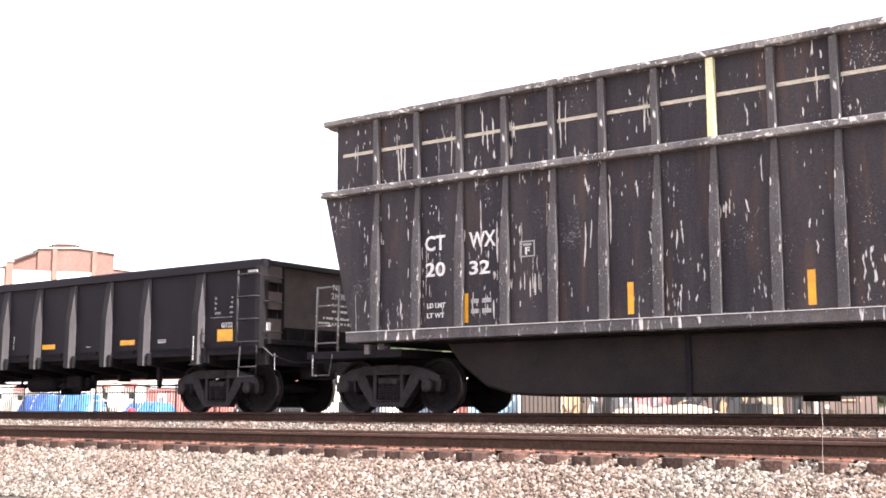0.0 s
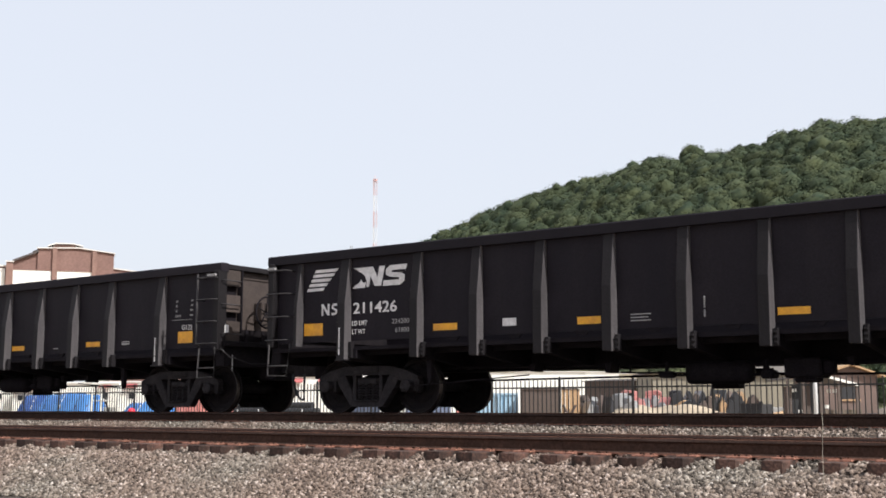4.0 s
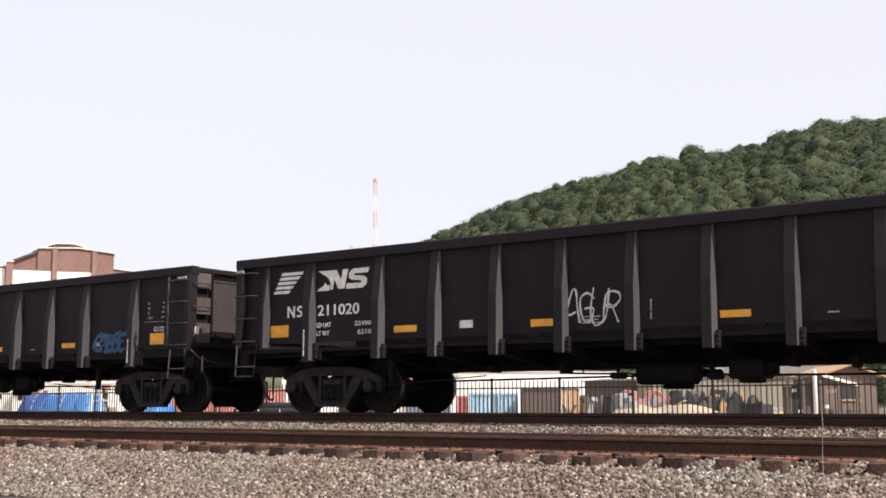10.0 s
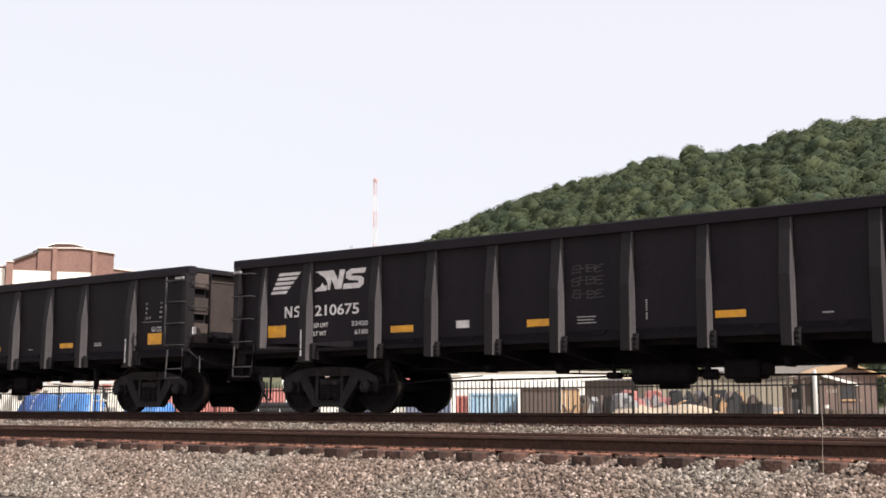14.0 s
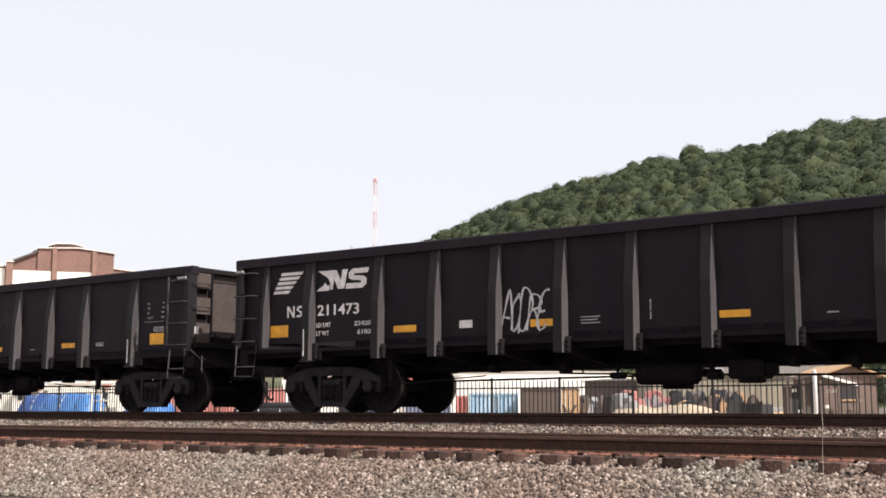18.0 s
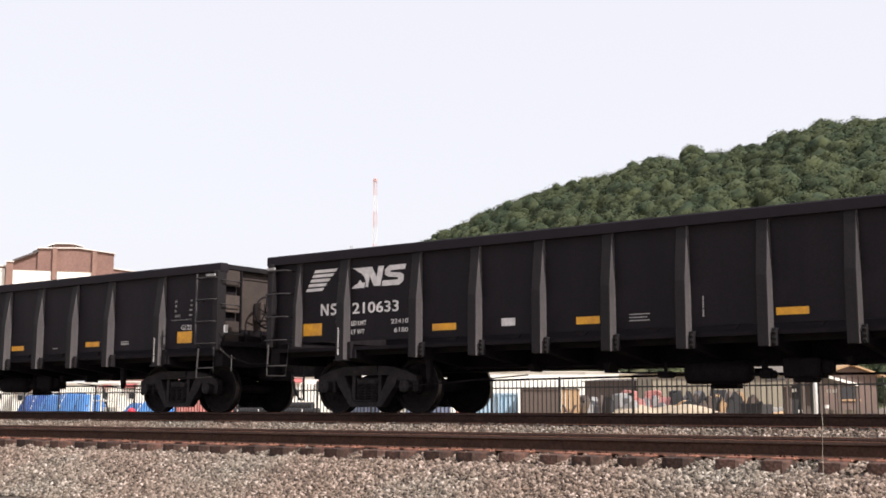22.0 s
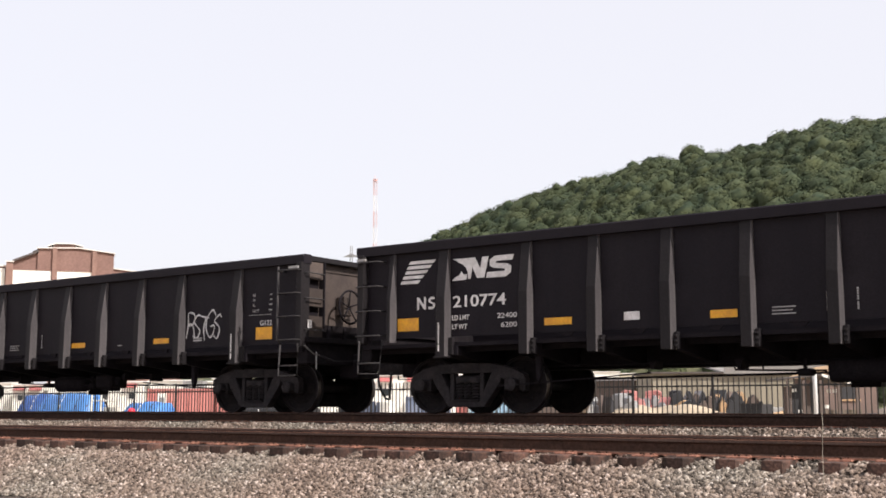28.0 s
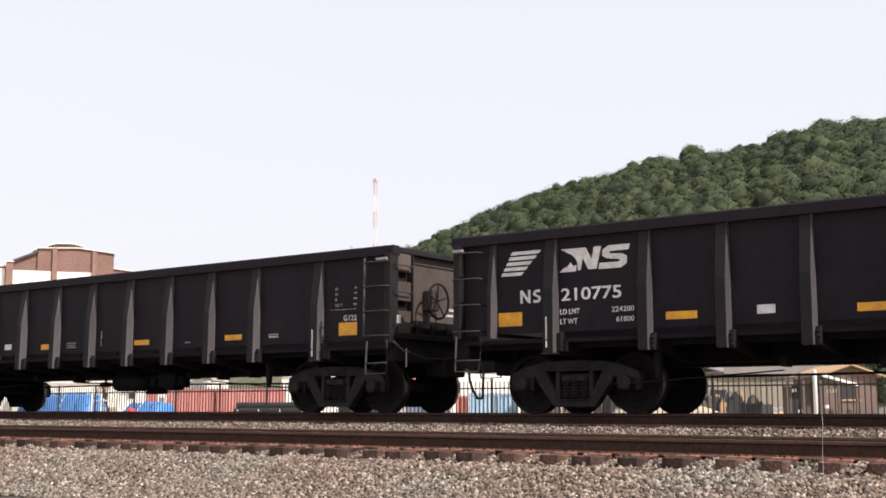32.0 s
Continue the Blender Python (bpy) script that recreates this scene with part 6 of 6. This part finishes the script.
def hill_at(u, v):
    """u runs along the ridge, v from the foot (0) over the ridge (1) to the back (1.6)."""
    s = u * (len(RIDGE) - 1)
    i = min(int(s), len(RIDGE) - 2)
    a, b, t = RIDGE[i], RIDGE[i + 1], s - min(int(s), len(RIDGE) - 2)
    x, y, z = (p + (q - p) * t for p, q in zip(a, b))
    px, py = 0.0, -16.7
    f = 0.5 + 0.5 * v
    h = z * max(0.0, 1 - (1 - v) ** 1.25) if v <= 1 else z * (1 - 1.1 * (v - 1) ** 1.5)
    return Vector((px + (x - px) * f, py + (y - py) * f, h - 1.2 + 2.5 * noise.noise((x * 0.02, y * 0.02 + v * 6, 2))))


nu, nv = 150, 26
hv, hf = [], []
for i in range(nu):
    for j in range(nv):
        hv.append(hill_at(i / (nu - 1), 1.6 * j / (nv - 1)))
for i in range(nu - 1):
    for j in range(nv - 1):
        a = i * nv + j
        hf.append((a, a + nv, a + nv + 1, a + 1))
tagged(new("wooded_hill", raw_mesh("wooded_hill", hv, hf, "grass", True)), "steep hillside covered in summer woods", "hill", kind="structure")

rn = np.random.default_rng(8)


ICO = bmesh.new()
bmesh.ops.create_icosphere(ICO, subdivisions=1, radius=1.0)
ICO_V = np.array([v.co[:] for v in ICO.verts])
ICO_F = np.array([[v.index for v in f.verts] for f in ICO.faces])
ICO.free()


def crowns(name, label, places, sizes, leaf, per, seed, boughs=5):
    """Broadleaf crowns: lumpy boughs under many small leaf clumps that face outwards."""
    r = np.random.default_rng(seed)
    quads, blobs = [], []
    for p, s in zip(places, sizes):
        d = r.normal(size=(boughs, 3))
        d[:, 2] = np.abs(d[:, 2]) * 0.8
        d /= np.linalg.norm(d, axis=1)[:, None]
        d[0] = (0, 0, 0.25)
        off = d * s * np.array([0.52, 0.52, 0.75]) * r.uniform(0.7, 1.1, (boughs, 1))
        rad = s * r.uniform(0.3, 0.5, boughs)
        rad[0] = s * 0.84
        c0 = np.array(p) + np.array([0, 0, s * 0.4])
        for o, q in zip(off, rad):
            lump = 1 + 0.13 * np.sin(ICO_V @ r.normal(size=3) * 4 + r.uniform(0, 6)) + r.uniform(-0.06, 0.06, len(ICO_V))
            blobs.append(c0 + o + ICO_V * lump[:, None] * q * np.array([0.86, 0.86, 0.86]))
        pick = np.maximum(r.integers(-2, boughs, per), 0)
        n = r.normal(size=(per, 3))
        n[:, 2] = np.abs(n[:, 2]) * 1.1 - 0.1
        n /= np.linalg.norm(n, axis=1)[:, None]
        c = c0 + off[pick] + n * rad[pick][:, None] * r.uniform(0.84, 1.04, (per, 1))
        nn = n + r.normal(size=(per, 3)) * 0.2
        nn /= np.linalg.norm(nn, axis=1)[:, None]
        t = np.cross(nn, r.normal(size=(per, 3)))
        t /= np.linalg.norm(t, axis=1)[:, None] + 1e-9
        b = np.cross(nn, t)
        w = leaf * r.uniform(0.5, 1.3, (per, 1))
        quads.append(np.stack([c - t * w - b * w * 0.6, c + t * w * 0.9 - b * w * 0.7, c + t * w + b * w * 0.7 - nn * w * 0.3, c - t * w * 0.8 + b * w - nn * w * 0.2], 1).reshape(-1, 3))
    v1, v2 = np.concatenate(quads), np.concatenate(blobs)
    nq, nb_ = len(v1) // 4, len(v2) // len(ICO_V)
    tri = (ICO_F[None] + len(v1) + len(ICO_V) * np.arange(nb_)[:, None, None]).reshape(-1)
    me = bpy.data.meshes.new(name)
    me.vertices.add(len(v1) + len(v2))
    me.vertices.foreach_set("co", np.concatenate([v1, v2]).ravel())
    me.loops.add(len(v1) + len(tri))
    me.loops.foreach_set("vertex_index", np.concatenate([np.arange(len(v1)), tri]))
    me.polygons.add(nq + len(tri) // 3)
    me.polygons.foreach_set("loop_start", np.concatenate([np.arange(nq) * 4, len(v1) + 3 * np.arange(len(tri) // 3)]))
    me.polygons.foreach_set("loop_total", np.concatenate([np.full(nq, 4), np.full(len(tri) // 3, 3)]))
    me.polygons.foreach_set("use_smooth", np.concatenate([np.zeros(nq, bool), np.ones(len(tri) // 3, bool)]))
    me.update()
    me.materials.append(M["leaf"])
    return tagged(new(name, me), label, "woods", kind="stuff")


spots, sizes = [], []
for k in range(2000):
    u, v = rn.uniform(0.19, 0.74), rn.uniform(0.36, 1.04) ** 0.85
    p = hill_at(u, v)
    s = rn.uniform(3.0, 5.6) if rn.random() > 0.3 else rn.uniform(5.6, 7.4)
    spots.append((p.x, p.y, p.z - 1.0 - rn.uniform(0, 0.35) * s))
    sizes.append(s)
for k in range(300):
    p = hill_at(rn.uniform(0.2, 0.75), rn.uniform(0.02, 0.38))
    spots.append((p.x, p.y, p.z - 1.0))
    sizes.append(rn.uniform(2.6, 4.6))
for node, s, up in ((3.08, 3.6, 1.0), (3.42, 4.6, 2.0), (4.06, 5.2, 2.4), (4.2, 5.2, 1.8), (5.15, 5.0, 1.0), (6.0, 5.6, 1.5), (6.12, 5.2, 1.0), (6.46, 5.4, 1.0), (6.5, 5.6, 3.4), (6.56, 5.4, 3.0), (8.1, 5.8, 2.2), (8.22, 5.4, 2.6), (8.6, 5.5, 2.0)):
    p = hill_at(node / (len(RIDGE) - 1), 1.0)
    spots.append((p.x, p.y, p.z + up))
    sizes.append(s)
crowns("hillside_trees", "dense green broadleaf trees on the hillside", spots, sizes, 0.29, 330, 3, 4)
spots = [(rn.uniform(-14, 40), rn.uniform(80, 110), -1.0) for _ in range(24)]
crowns("valley_trees", "green broadleaf trees behind the yard", spots, [rn.uniform(2.0, 3.0) for _ in spots], 0.3, 300, 5)

# ---------------------------------------------------------------- loose ballast stones
CUBE = np.array([(-1, -1, -1), (1, -1, -1), (1, 1, -1), (-1, 1, -1), (-1, -1, 1), (1, -1, 1), (1, 1, 1), (-1, 1, 1)], float)
CF = np.array([(0, 3, 2, 1), (4, 5, 6, 7), (0, 1, 5, 4), (1, 2, 6, 5), (2, 3, 7, 6), (3, 0, 4, 7)])


def stones(name, label, x0, x1, y0, y1, count, lo, hi, seed, lift=0.0, pitch=0.0):
    """Chips of stone strewn on the bed; with a pitch, only in the cribs between the ties."""
    r = np.random.default_rng(seed)
    x, y = r.uniform(x0, x1, count), r.uniform(y0, y1, count)
    if pitch:
        crib = np.abs((x + 70) / pitch % 1 - 0.5) > 0.31
        x, y = x[crib], y[crib]
        count = len(x)
    z = np.interp(y, [p[0] for p in BED], [p[1] for p in BED]) + lift
    z += np.array([0.025 * noise.noise((a * 1.7, b * 1.7, 3)) for a, b in zip(x, y)])
    s = r.uniform(lo, hi, (count, 1, 1)) * r.uniform(0.7, 1.3, (count, 1, 3)) * np.array([1.35, 1.05, 0.72])
    v = CUBE[None] * (1 + r.uniform(-0.7, 0.3, (count, 8, 3))) * s
    spin, tilt = r.uniform(0, math.pi, count), r.normal(size=(count, 2)) * 0.45
    q = np.stack([np.cos(spin), tilt[:, 0], tilt[:, 1], np.sin(spin)], 1)
    q /= np.linalg.norm(q, axis=1)[:, None]
    w, a, b, c = q.T
    rot = np.stack([1 - 2 * (b * b + c * c), 2 * (a * b - c * w), 2 * (a * c + b * w), 2 * (a * b + c * w), 1 - 2 * (a * a + c * c), 2 * (b * c - a * w), 2 * (a * c - b * w), 2 * (b * c + a * w), 1 - 2 * (a * a + b * b)], 1).reshape(-1, 3, 3)
    v = np.einsum("nij,nkj->nki", rot, v) + np.stack([x, y, z + r.uniform(-0.2, 1.3, count) * s[:, 0, 0] * 0.8], 1)[:, None, :]
    me = bpy.data.meshes.new(name)
    f = (CF[None] + 8 * np.arange(count)[:, None, None]).reshape(-1)
    me.vertices.add(count * 8)
    me.vertices.foreach_set("co", v.ravel())
    me.loops.add(len(f))
    me.loops.foreach_set("vertex_index", f)
    me.polygons.add(count * 6)
    me.polygons.foreach_set("loop_start", np.arange(count * 6) * 4)
    me.polygons.foreach_set("loop_total", np.full(count * 6, 4))
    me.update()
    me.materials.append(M["stone"])
    return tagged(new(name, me), label, "gravel", kind="stuff")


stones("ballast_stones", "loose grey-brown crushed ballast stones", -18.5, -2, -7.4, -5.62, 80000, 0.009, 0.022, 1)
stones("ballast_stones", "loose grey-brown ballast stones between the tracks", -26, -2, -3.4, -1.3, 36000, 0.008, 0.018, 2)
stones("ballast_stones", "loose ballast stones between the ties", -19, -2, -5.56, -4.85, 18000, 0.009, 0.019, 3, 0.012, 0.505)

# ---------------------------------------------------------------- a dry stalk by the near track, far wires
stalk = Shape().tube([(-3.36, -6.2, -0.66), (-3.36, -6.2, -0.3), (-3.345, -6.21, -0.05), (-3.35, -6.2, 0.05)], 0.002, 5)
solid("dry_stalk", stalk, "cream", "thin pale dry stalk standing in the ballast", "weed")

pyl = thing("power_pylon", "distant grey steel power line tower", "pylon", pose(-270.4, 301.2, -1, 0, 0, 35.8))
for sx in (-1, 1):
    for sy in (-1, 1):
        part("leg", Shape().tube([(sx * 3.0, sy * 3.0, 0), (sx * 0.7, sy * 0.7, 42), (sx * 0.3, sy * 0.3, 59)], 0.14, 5), "grey_wall", pyl)
for k, z in enumerate((46, 50.5, 55)):
    part("cross_arm", Shape().prism([(-3.2, z), (3.2, z), (0.6, z + 1.1), (-0.6, z + 1.1)], -0.15, 0.15), "grey_wall", pyl)
for k in range(7):
    z = 6 * k
    w0, w1 = 3.0 - 2.3 * z / 42, 3.0 - 2.3 * min(42, z + 6) / 42
    part("brace", Shape().tube([(-w0, -w0, z), (w1, -w1, z + 6)], 0.09, 4).tube([(w0, -w0, z), (-w1, -w1, z + 6)], 0.09, 4), "grey_wall", pyl)


# ---------------------------------------------------------------- movement
def motions():
    """The train rolls along +x; its wheelsets turn with it."""
    steps = [k / 15 for k in range(481)]
    turn = [math.degrees((travel(t) - travel(0)) / R) for t in steps]
    for i, car in train:
        walk(car, [(t, pose(travel(t) - i * PITCH, 0, 0)) for t in range(33)])
        for ws in car.children:
            if ws.name.startswith("wheelset"):
                x = ws.matrix_basis.translation.x
                walk(ws, [(t, pose(x, 0, R, 0, a, 0)) for t, a in zip(steps, turn)])


motions()
